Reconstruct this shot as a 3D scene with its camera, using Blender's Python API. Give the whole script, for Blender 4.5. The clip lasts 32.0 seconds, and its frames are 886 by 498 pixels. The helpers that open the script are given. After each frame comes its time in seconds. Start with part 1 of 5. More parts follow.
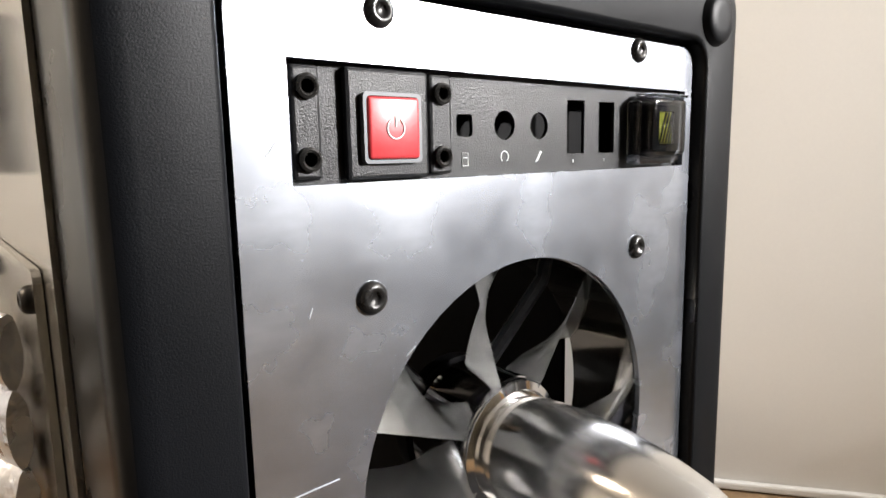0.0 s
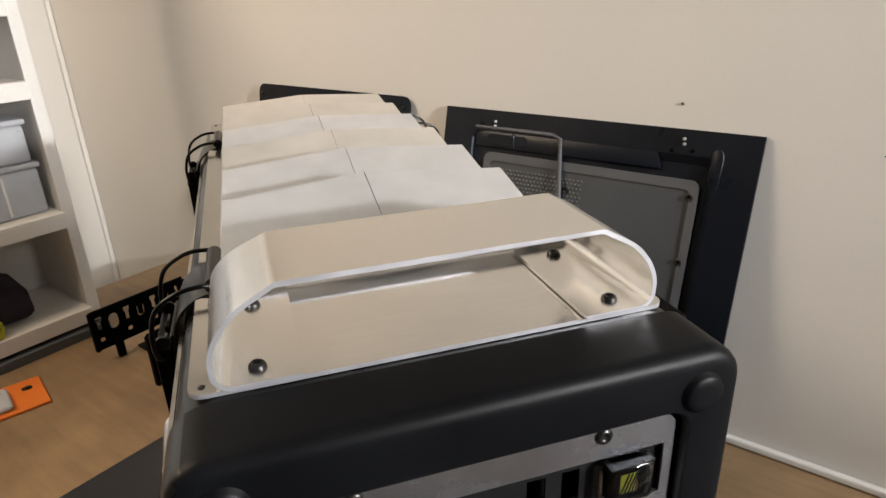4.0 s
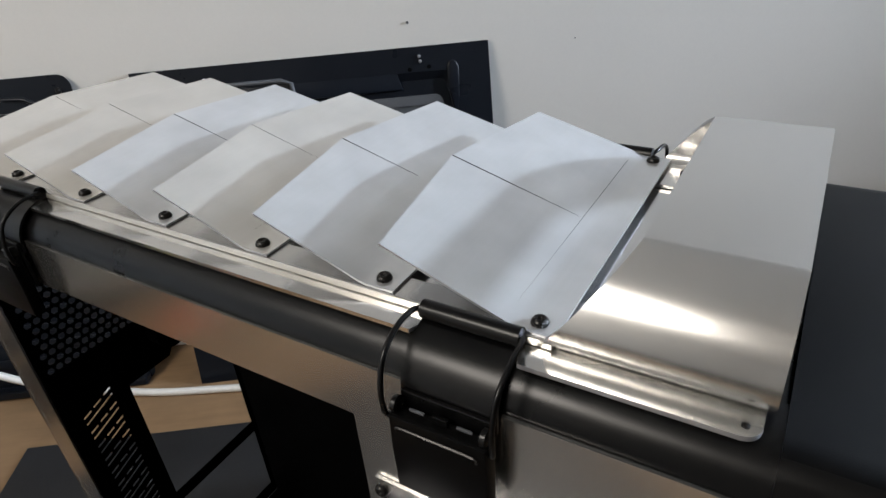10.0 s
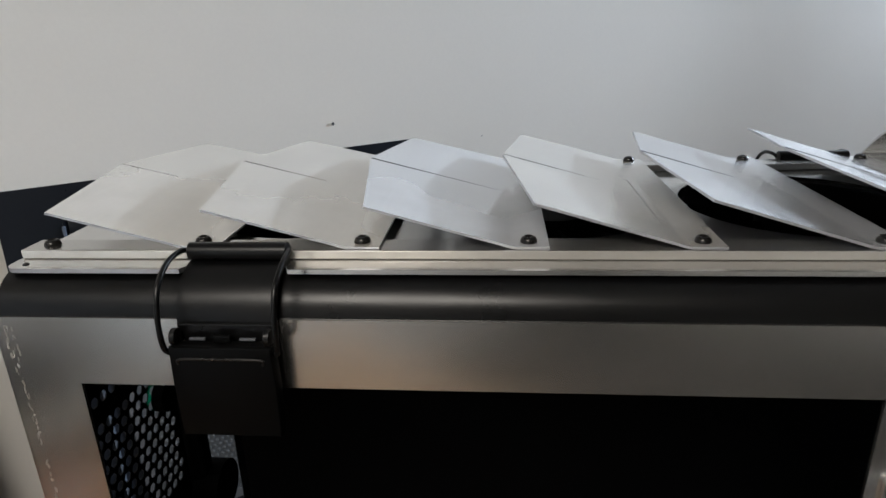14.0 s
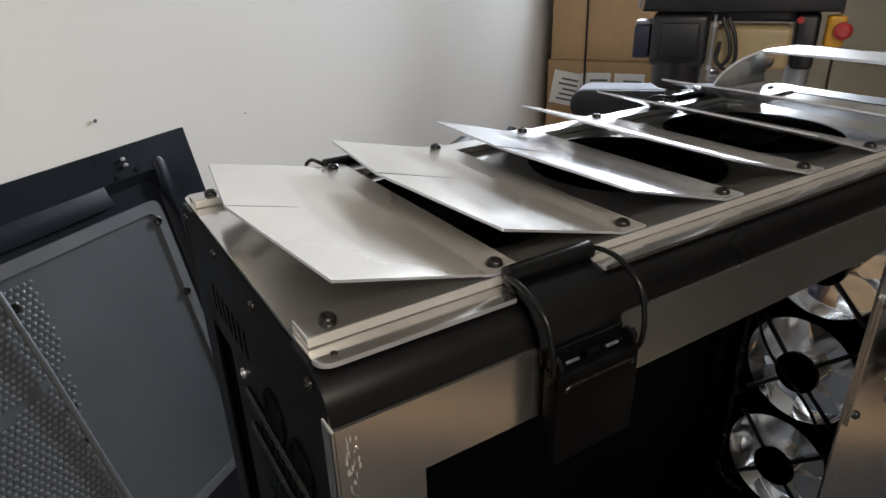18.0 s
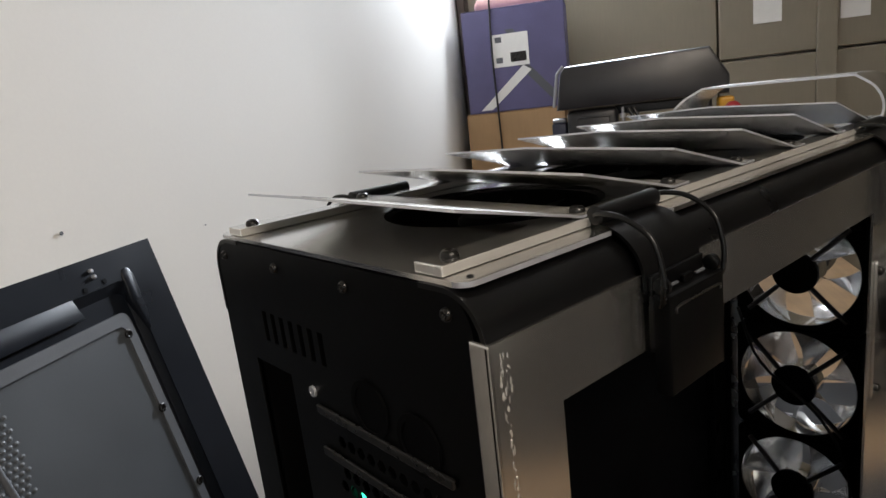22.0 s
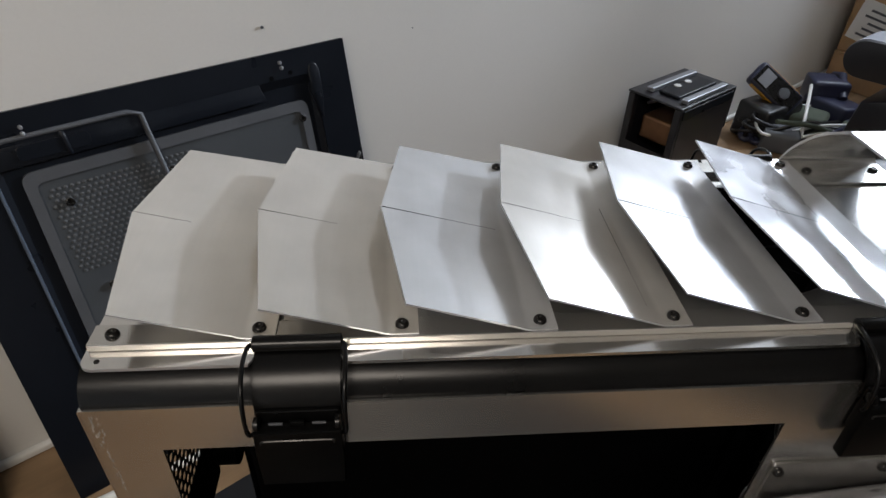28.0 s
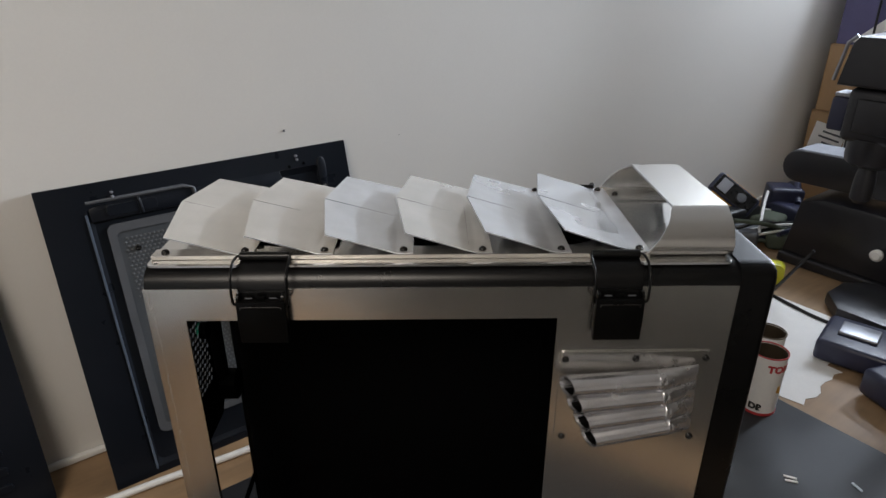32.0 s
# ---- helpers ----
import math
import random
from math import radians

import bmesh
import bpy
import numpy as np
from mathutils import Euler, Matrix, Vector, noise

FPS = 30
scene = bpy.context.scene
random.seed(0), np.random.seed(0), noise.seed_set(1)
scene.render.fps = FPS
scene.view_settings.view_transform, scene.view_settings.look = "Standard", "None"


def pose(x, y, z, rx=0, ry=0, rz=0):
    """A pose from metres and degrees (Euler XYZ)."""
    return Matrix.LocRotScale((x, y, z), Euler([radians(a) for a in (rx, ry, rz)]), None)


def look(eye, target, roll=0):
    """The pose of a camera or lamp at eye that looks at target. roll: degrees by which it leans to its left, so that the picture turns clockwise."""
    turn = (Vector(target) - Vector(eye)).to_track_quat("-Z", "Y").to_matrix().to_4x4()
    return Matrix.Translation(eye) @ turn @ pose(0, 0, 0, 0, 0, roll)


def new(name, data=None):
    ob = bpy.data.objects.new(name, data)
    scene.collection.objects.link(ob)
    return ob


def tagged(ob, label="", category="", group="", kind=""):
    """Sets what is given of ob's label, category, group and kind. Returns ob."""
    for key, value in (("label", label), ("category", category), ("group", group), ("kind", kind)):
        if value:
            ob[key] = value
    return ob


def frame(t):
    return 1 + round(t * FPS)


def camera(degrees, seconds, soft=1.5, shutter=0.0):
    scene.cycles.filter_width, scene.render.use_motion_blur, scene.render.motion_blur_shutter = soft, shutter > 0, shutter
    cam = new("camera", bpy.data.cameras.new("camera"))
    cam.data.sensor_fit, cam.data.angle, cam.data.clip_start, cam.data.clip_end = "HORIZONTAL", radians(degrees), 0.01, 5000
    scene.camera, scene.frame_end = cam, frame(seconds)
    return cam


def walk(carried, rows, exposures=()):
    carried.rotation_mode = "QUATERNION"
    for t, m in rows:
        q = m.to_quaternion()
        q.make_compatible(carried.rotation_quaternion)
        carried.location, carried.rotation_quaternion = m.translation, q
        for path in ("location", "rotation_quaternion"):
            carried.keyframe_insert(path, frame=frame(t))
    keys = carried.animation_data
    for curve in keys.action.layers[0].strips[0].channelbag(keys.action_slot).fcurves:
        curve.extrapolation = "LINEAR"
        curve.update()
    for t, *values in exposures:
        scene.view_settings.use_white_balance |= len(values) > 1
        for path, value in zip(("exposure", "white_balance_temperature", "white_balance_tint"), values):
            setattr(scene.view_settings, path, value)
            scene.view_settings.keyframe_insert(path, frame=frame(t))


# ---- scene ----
cam = camera(70.03, 32.0)
PATH = [
    (0, (-0.0321, -0.1132, 0.4890), (0.6046, 0.6429, 0.3378), -1.17),
    (0.5, (-0.0248, -0.1255, 0.5011), (0.5566, 0.6740, 0.3502), -2.02),
    (1, (-0.0178, -0.1344, 0.5111), (0.5214, 0.6929, 0.3536), -1.97),
    (1.5, (-0.0121, -0.1487, 0.5295), (0.4793, 0.7075, 0.3704), -2.31),
    (2, (-0.0089, -0.1636, 0.5497), (0.4292, 0.7216, 0.3925), -2.29),
    (2.5, (0.0017, -0.1693, 0.5784), (0.3928, 0.7343, 0.4039), -1.58),
    (3, (0.0191, -0.1742, 0.6238), (0.3360, 0.7444, 0.3877), -0.80),
    (3.5, (0.0305, -0.1691, 0.6555), (0.3064, 0.7383, 0.3388), -1.44),
    (4, (0.0332, -0.1682, 0.6849), (0.3033, 0.7132, 0.2973), -2.07),
    (4.5, (0.0377, -0.1415, 0.7143), (0.2938, 0.6827, 0.2093), -0.96),
    (6.5, (-0.0233, -0.1149, 0.7479), (0.3243, 0.6389, 0.1903), -1.28),
    (7, (-0.0459, -0.1040, 0.7440), (0.3543, 0.6278, 0.1923), -1.71),
    (7.5, (-0.0616, -0.0807, 0.7359), (0.3789, 0.6387, 0.1988), -2.91),
    (8, (-0.0841, -0.0537, 0.7260), (0.4058, 0.6357, 0.1925), -2.82),
    (8.5, (-0.1039, -0.0316, 0.7220), (0.4440, 0.6249, 0.2035), -4.74),
    (9, (-0.1234, -0.0043, 0.7132), (0.4828, 0.6000, 0.1962), -3.83),
    (9.5, (-0.1456, 0.0229, 0.7113), (0.5213, 0.5580, 0.1927), -4.20),
    (10, (-0.1593, 0.0464, 0.7075), (0.5593, 0.5101, 0.1892), -4.78),
    (10.5, (-0.1770, 0.0686, 0.7068), (0.5864, 0.4539, 0.1883), -4.79),
    (11, (-0.2021, 0.0955, 0.7083), (0.6021, 0.4049, 0.2008), -4.23),
    (11.5, (-0.2099, 0.1326, 0.6998), (0.6290, 0.3876, 0.2190), -3.12),
    (12, (-0.2134, 0.1725, 0.6810), (0.6510, 0.3979, 0.2316), -3.14),
    (12.5, (-0.2200, 0.2063, 0.6657), (0.6711, 0.4139, 0.2619), -3.47),
    (13, (-0.2332, 0.2365, 0.6544), (0.6808, 0.4234, 0.2942), -2.90),
    (13.5, (-0.2432, 0.2902, 0.6509), (0.6906, 0.4246, 0.3195), -2.40),
    (14, (-0.2391, 0.3485, 0.6463), (0.6979, 0.4371, 0.3083), -1.79),
    (14.5, (-0.2250, 0.4032, 0.6421), (1.648, 0.508, -0.052), -1.5),
    (15, (-0.2077, 0.4499, 0.6373), (1.655, 0.435, -0.091), -1.8),
    (15.5, (-0.1947, 0.4921, 0.6389), (1.628, 0.324, -0.167), -2.1),
    (17.5, (-0.1730, 0.6043, 0.6691), (1.439, -0.21, -0.19), -1.8),
    (18, (-0.1651, 0.6169, 0.6680), (1.384, -0.338, -0.161), -1.6),
    (18.5, (-0.1576, 0.6360, 0.6669), (0.6038, 0.1257, 0.2671), -1.67),
    (19, (-0.1534, 0.6452, 0.6663), (0.6006, 0.1214, 0.2698), -3.15),
    (19.5, (-0.1494, 0.6544, 0.6635), (0.5925, 0.1083, 0.2743), -3.53),
    (20, (-0.1429, 0.6672, 0.6531), (0.5966, 0.0940, 0.3000), -3.75),
    (20.5, (-0.1365, 0.6799, 0.6378), (0.6024, 0.0797, 0.3315), -4.61),
    (21, (-0.1334, 0.6902, 0.6228), (0.6103, 0.0806, 0.3483), -5.47),
    (21.5, (-0.1371, 0.6912, 0.6120), (0.6082, 0.0715, 0.3662), -6.12),
    (22, (-0.1460, 0.6899, 0.6080), (0.6054, 0.0699, 0.3823), -6.70),
    (22.5, (-0.1563, 0.6867, 0.6033), (0.6121, 0.0826, 0.3920), -6.93),
    (23, (-0.1712, 0.6796, 0.6038), (0.6194, 0.1035, 0.3960), -6.57),
    (23.5, (-0.1889, 0.6680, 0.6061), (0.6335, 0.1559, 0.3584), -5.77),
    (24, (-0.2011, 0.6501, 0.6177), (0.6457, 0.2003, 0.3337), -4.58),
    (24.5, (-0.2067, 0.6275, 0.6335), (0.6543, 0.2173, 0.3329), -2.29),
    (25, (-0.2089, 0.6012, 0.6499), (0.6521, 0.2221, 0.3108), -0.27),
    (25.5, (-0.2119, 0.5730, 0.6682), (0.6561, 0.2345, 0.3049), 0.61),
    (27.5, (-0.2163, 0.4428, 0.7644), (0.6047, 0.3394, 0.2029), 2.48),
    (28, (-0.2203, 0.4114, 0.7827), (0.5785, 0.3340, 0.1862), 2.17),
    (28.5, (-0.2281, 0.3751, 0.7999), (0.5631, 0.3239, 0.1905), 1.20),
    (29, (-0.2533, 0.3476, 0.8129), (0.5524, 0.3034, 0.2222), 0.70),
    (29.5, (-0.2824, 0.3373, 0.8262), (0.5422, 0.2914, 0.2624), 1.18),
    (30, (-0.3195, 0.3306, 0.8320), (0.5244, 0.2959, 0.2967), 0.31),
    (30.5, (-0.3664, 0.3234, 0.8319), (0.4958, 0.3000, 0.3258), -0.11),
    (31, (-0.4110, 0.3079, 0.8216), (0.4718, 0.2925, 0.3520), -0.85),
    (31.5, (-0.4542, 0.3031, 0.8044), (0.4419, 0.2924, 0.3606), -0.29),
    (32, (-0.5066, 0.3094, 0.7965), (0.4033, 0.2934, 0.3818), 0.06),
]
walk(cam, [(t, look(eye, target, roll)) for t, eye, target, roll in PATH], [(0,-0.3,7700,15),(1,-0.38,7900,14),(2,-0.5,9000,17),(3,-0.68,8900,17),(4,-0.88,7700,15),(6.5,-0.9,6500,13),(9,-0.98,6200,11),(13,-1.08,6100,9.5),(15,-1.08,6200,10.5),(18,-0.82,6500,11.5),(19.5,-0.92,6600,12),(21,-0.85,6600,12),(23,-0.72,6700,12),(25,-0.55,6800,12),(28,-1.4,6400,12),(32,-1.32,6400,12)])

# ---- frames of reference: the case is square to the world, the room is turned ----
ROOM = pose(0, 0, 0, 0, 0, 35.5)
WALL_X, DOOR_Y, BACK_Y, SIDE_X, FLOOR_Z, CEIL_Z = 0.8365, -2.15, 1.97, -3.2, -0.9, 1.62


# ---- light ----
world = bpy.data.worlds.new("world")
scene.world = world
world.use_nodes = True
world.node_tree.nodes["Background"].inputs[0].default_value = (0.75, 0.82, 1.0, 1)
world.node_tree.nodes["Background"].inputs[1].default_value = 0.05


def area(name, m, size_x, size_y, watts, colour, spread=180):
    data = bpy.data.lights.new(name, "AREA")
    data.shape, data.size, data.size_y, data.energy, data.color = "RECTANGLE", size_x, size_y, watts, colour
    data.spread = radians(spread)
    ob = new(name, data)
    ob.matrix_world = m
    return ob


# unseen soft light added at the door corner to brighten the wall
area("unseen_corner_light", ROOM @ pose(0.48, -1.98, 1.38, 82, 0, 0), 0.62, 0.36, 56, (0.80, 0.89, 1.0))
# unseen lamp without a body, aimed by the louvre shadows, kept off the wall
area("unseen_louvre_lamp", look(ROOM @ Vector((0.12, -2.05, 1.04)), ROOM @ Vector((0.15, 0.20, 0.56))), 0.18, 0.09, 17, (0.80, 0.89, 1.0), 56)
area("ceiling_lamp", ROOM @ pose(-0.60, 1.25, 1.58), 0.70, 0.70, 56, (1.0, 0.90, 0.77))


# ---- materials ----
def node_material(name):
    mat = bpy.data.materials.new(name)
    mat.use_nodes = True
    nodes, links = mat.node_tree.nodes, mat.node_tree.links
    return mat, nodes, links, nodes["Principled BSDF"]


def surface(name, colour, rough=0.5, metal=0.0, vary=0.1, scale=20.0, grain=200.0, bump=0.1, stretch=(1, 1, 1), rough_vary=0.1, spec=0.5, second=None, clear=0.0, distance=0.0004, aniso=0.0, along=(0, 0, 1), fleck=None):
    """Two scales of noise: broad stains in colour and gloss, fine grain in relief."""
    mat, nodes, links, bsdf = node_material(name)
    coord = nodes.new("ShaderNodeTexCoord")
    mapping = nodes.new("ShaderNodeMapping")
    mapping.inputs["Scale"].default_value = stretch
    links.new(coord.outputs["Object"], mapping.inputs["Vector"])
    broad, fine = nodes.new("ShaderNodeTexNoise"), nodes.new("ShaderNodeTexNoise")
    broad.inputs["Scale"].default_value, broad.inputs["Detail"].default_value = scale, 5
    fine.inputs["Scale"].default_value, fine.inputs["Detail"].default_value = grain, 4
    links.new(coord.outputs["Object"], broad.inputs["Vector"])
    links.new(mapping.outputs["Vector"], fine.inputs["Vector"])
    ramp = nodes.new("ShaderNodeValToRGB")
    low = second or tuple(c * (1 - vary) for c in colour)
    high = tuple(min(1.0, c * (1 + vary)) for c in colour)
    ramp.color_ramp.elements[0].position, ramp.color_ramp.elements[1].position = 0.2, 0.8
    ramp.color_ramp.elements[0].color, ramp.color_ramp.elements[1].color = (*low, 1), (*high, 1)
    links.new(broad.outputs["Fac"], ramp.inputs["Fac"])
    mix = nodes.new("ShaderNodeMixRGB")
    mix.blend_type, mix.inputs[0].default_value = "MULTIPLY", min(1.0, vary * 1.5) if fleck is None else fleck
    links.new(ramp.outputs["Color"], mix.inputs[1])
    links.new(fine.outputs["Fac"], mix.inputs[2])
    links.new(mix.outputs["Color"], bsdf.inputs["Base Color"])
    gloss = nodes.new("ShaderNodeMapRange")
    gloss.inputs["From Min"].default_value, gloss.inputs["From Max"].default_value = 0.2, 0.8
    gloss.inputs["To Min"].default_value, gloss.inputs["To Max"].default_value = max(0.02, rough - rough_vary), min(1.0, rough + rough_vary)
    links.new(broad.outputs["Fac"], gloss.inputs["Value"])
    links.new(gloss.outputs["Result"], bsdf.inputs["Roughness"])
    bsdf.inputs["Metallic"].default_value = metal
    bsdf.inputs["Specular IOR Level"].default_value = spec
    bsdf.inputs["Coat Weight"].default_value = clear
    if aniso:
        way = nodes.new("ShaderNodeCombineXYZ")
        for socket, value in zip(way.inputs, along):
            socket.default_value = value
        bsdf.inputs["Anisotropic"].default_value = aniso
        links.new(way.outputs["Vector"], bsdf.inputs["Tangent"])
    if bump:
        relief = nodes.new("ShaderNodeBump")
        relief.inputs["Strength"].default_value, relief.inputs["Distance"].default_value = bump, distance
        links.new(fine.outputs["Fac"], relief.inputs["Height"])
        links.new(relief.outputs["Normal"], bsdf.inputs["Normal"])
    return mat


def glass(name, colour, rough=0.05, alpha=1.0):
    mat, nodes, links, bsdf = node_material(name)
    bsdf.inputs["Base Color"].default_value = (*colour, 1)
    bsdf.inputs["Roughness"].default_value = rough
    bsdf.inputs["Transmission Weight"].default_value = alpha
    bsdf.inputs["IOR"].default_value = 1.45
    return mat


ALU = surface("brushed_aluminium", (0.80, 0.79, 0.77), 0.25, 0.96, 0.05, 9, 420, 0.05, (1, 0.05, 1), 0.05, aniso=0.4, along=(1, 0, 0))
ALU_PLATE = surface("smeared_plate_aluminium", (0.76, 0.755, 0.74), 0.15, 0.97, 0.07, 26, 520, 0.03, (0.08, 1, 1), 0.06)
ALU_CROSS = surface("louvre_aluminium", (0.73, 0.715, 0.685), 0.20, 0.66, 0.11, 26, 520, 0.02, (0.05, 1, 1), 0.06, fleck=0.05)
ALU_BLUISH = surface("cool_tinted_brushed_aluminium", (0.70, 0.715, 0.74), 0.19, 0.65, 0.12, 28, 520, 0.02, (0.05, 1, 1), 0.07, fleck=0.05)
ALU_WARM = surface("warm_tinted_aluminium", (0.73, 0.705, 0.66), 0.19, 0.67, 0.11, 24, 520, 0.02, (0.06, 1, 1), 0.06, fleck=0.05)
ALU_SIDE = surface("side_sheet_aluminium", (0.64, 0.63, 0.61), 0.21, 0.96, 0.05, 7, 500, 0.0, (1, 0.04, 1), 0.04)
ALU_FRONT = surface("scuffed_aluminium", (0.47, 0.50, 0.55), 0.27, 0.96, 0.16, 45, 420, 0.03, (0.3, 1, 1), 0.03)
ALU_EDGE = surface("sawn_aluminium_edge", (0.56, 0.57, 0.60), 0.38, 0.75, 0.08, 60, 900, 0.3, (1, 1, 1), 0.08)
ALU_PIPE = surface("pipe_aluminium", (0.74, 0.74, 0.77), 0.24, 0.90, 0.16, 30, 500, 0.03, (1, 1, 0.1), 0.07)
POLISHED = surface("polished_aluminium", (0.88, 0.875, 0.865), 0.17, 0.97, 0.05, 60, 500, 0.01, (1, 1, 1), 0.04)
BLADE = surface("cast_aluminium_blade", (0.88, 0.88, 0.875), 0.17, 0.92, 0.05, 60, 500, 0.02, (1, 1, 1), 0.05)
WELD = surface("crumpled_foil", (0.68, 0.68, 0.70), 0.26, 0.90, 0.12, 60, 48, 0.6, (1, 1, 1), 0.08, distance=0.006)
CHROME = surface("chrome", (0.86, 0.86, 0.86), 0.07, 1.0, 0.03, 20, 200, 0.0, rough_vary=0.03)
BLACK = surface("black_powder_coat", (0.0024, 0.0024, 0.0026), 0.29, 0.0, 0.12, 30, 1400, 0.02, rough_vary=0.04, spec=0.29)
LATCH_BLACK = surface("matt_black_latch_steel", (0.0024, 0.0024, 0.0025), 0.36, 0.0, 0.12, 40, 1400, 0.03, rough_vary=0.05, spec=0.08)
BEZEL = surface("black_textured_plastic", (0.0035, 0.004, 0.005), 0.42, 0.0, 0.3, 25, 2600, 0.18, rough_vary=0.05, spec=0.10)
STRIP = surface("speckled_black_plastic", (0.007, 0.0075, 0.0085), 0.36, 0.0, 0.4, 60, 2200, 0.4, rough_vary=0.08, spec=0.26)
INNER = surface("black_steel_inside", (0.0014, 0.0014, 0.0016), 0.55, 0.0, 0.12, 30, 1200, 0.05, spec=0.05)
SCREW = surface("black_oxide_steel", (0.022, 0.021, 0.02), 0.3, 0.6, 0.1, 200, 2000, 0.1)
PANEL = surface("dark_grey_steel_door", (0.0075, 0.0095, 0.014), 0.30, 0.0, 0.12, 12, 900, 0.06, rough_vary=0.05, spec=0.26)
MESH = surface("grey_dust_mesh", (0.062, 0.069, 0.077), 0.45, 0.0, 0.1, 8, 900, 0.15, spec=0.4)
MESH_DOT = surface("pale_filter_mesh", (0.090, 0.098, 0.107), 0.4, 0.0, 0.1, 8, 900, 0.1, spec=0.5)
RED = surface("red_plastic", (0.44, 0.030, 0.036), 0.35, 0.0, 0.08, 120, 900, 0.08)
PALE = surface("pale_print", (0.55, 0.55, 0.55), 0.5, 0.0, 0.05, 100, 900, 0.0)
SMOKE = glass("smoked_clear_plastic", (0.55, 0.57, 0.62), 0.08)
YELLOW = surface("yellow_black_switch", (0.55, 0.55, 0.03), 0.4, 0.0, 0.08, 100, 900, 0.05)
WALL = surface("cream_wall_paint", (0.72, 0.70, 0.66), 0.75, 0.0, 0.03, 2.2, 260, 0.08, spec=0.3)
# colour of an unseen wall, dark only to dim reflections in the side sheet
UNSEEN_DARK = surface("unseen_wall_brown", (0.07, 0.06, 0.052), 0.7, 0.0, 0.2, 3, 60, 0.1)
CEIL = surface("white_ceiling_paint", (0.80, 0.79, 0.76), 0.8, 0.0, 0.03, 3, 200, 0.05)
SKIRT = surface("white_gloss_trim", (0.78, 0.77, 0.74), 0.4, 0.0, 0.05, 8, 200, 0.04)
# floor colour lowered as well, to dim the same reflections
CONCRETE = surface("concrete_floor", (0.05, 0.048, 0.045), 0.6, 0.0, 0.15, 5, 80, 0.2)
WOOD = surface("worn_plywood", (0.33, 0.215, 0.12), 0.5, 0.0, 0.30, 9, 60, 0.25, (1, 0.12, 1), 0.08, spec=0.35)
RUBBER = surface("grey_rubber_mat", (0.026, 0.0275, 0.031), 0.42, 0.0, 0.24, 11, 500, 0.3, rough_vary=0.1, spec=0.30)
WHITE = surface("white_melamine", (0.76, 0.74, 0.70), 0.45, 0.0, 0.05, 6, 300, 0.04)
CABLE = surface("white_cable_sheath", (0.76, 0.76, 0.74), 0.4, 0.0, 0.05, 60, 600, 0.05)
DARK_CABLE = surface("black_cable_sheath", (0.012, 0.012, 0.013), 0.35, 0.0, 0.1, 60, 600, 0.1)
CARD = surface("brown_cardboard", (0.40, 0.25, 0.13), 0.8, 0.0, 0.1, 9, 120, 0.2, (1, 1, 0.1))
PURPLE = surface("purple_printed_card", (0.10, 0.09, 0.20), 0.5, 0.0, 0.14, 12, 200, 0.05)
PAPER = surface("white_paper", (0.76, 0.75, 0.73), 0.7, 0.0, 0.05, 20, 200, 0.05)
GARAGE = surface("beige_garage_door", (0.23, 0.20, 0.15), 0.55, 0.0, 0.08, 5, 120, 0.15, (1, 1, 0.1))
MACHINE = surface("black_machine_paint", (0.020, 0.020, 0.024), 0.32, 0.0, 0.15, 20, 600, 0.3, rough_vary=0.06)
CREAM_MOTOR = surface("cream_machine_paint", (0.46, 0.36, 0.20), 0.45, 0.0, 0.1, 12, 300, 0.1)
BELT = surface("grey_sanding_belt", (0.30, 0.31, 0.34), 0.8, 0.0, 0.15, 25, 1500, 0.6)
AMBER = surface("amber_plastic", (0.60, 0.30, 0.02), 0.4, 0.0, 0.08, 60, 400, 0.05)
ORANGE = surface("orange_card", (0.80, 0.19, 0.03), 0.5, 0.0, 0.1, 30, 300, 0.08)
CLEAR_TUB = surface("cloudy_clear_plastic", (0.48, 0.50, 0.53), 0.3, 0.0, 0.1, 25, 300, 0.05)
FRAME_GREY = surface("mid_grey_plastic", (0.085, 0.09, 0.10), 0.5, 0.0, 0.1, 20, 500, 0.1)
STEEL_GREY = surface("dull_grey_steel", (0.36, 0.37, 0.40), 0.38, 0.7, 0.1, 20, 500, 0.1)
BLUE_EDGE = surface("blue_grey_edge", (0.10, 0.13, 0.18), 0.35, 0.0, 0.1, 20, 500, 0.1)
POUCH = surface("dark_purple_cloth", (0.018, 0.012, 0.022), 0.8, 0.0, 0.2, 40, 500, 0.3)
PINK = surface("pale_pink_plastic", (0.62, 0.35, 0.34), 0.4, 0.0, 0.15, 20, 300, 0.1)
DARK_WOOD = surface("dark_brown_wood", (0.05, 0.032, 0.022), 0.6, 0.0, 0.2, 12, 120, 0.2, (1, 1, 0.1))
NAVY = surface("navy_plastic", (0.022, 0.025, 0.055), 0.4, 0.0, 0.12, 30, 500, 0.1)
OLIVE = surface("olive_cloth", (0.07, 0.085, 0.06), 0.85, 0.0, 0.2, 40, 500, 0.4)
LED = node_material("green_led")[0]
LED.node_tree.nodes["Principled BSDF"].inputs["Emission Color"].default_value = (0.02, 0.9, 0.45, 1)
LED.node_tree.nodes["Principled BSDF"].inputs["Emission Strength"].default_value = 6.0
COPPER = surface("copper_coloured_metal", (0.28, 0.15, 0.08), 0.35, 0.8, 0.15, 60, 500, 0.1)
CAN_INSIDE = surface("dull_tin_inside", (0.12, 0.09, 0.06), 0.5, 0.6, 0.2, 40, 400, 0.1)


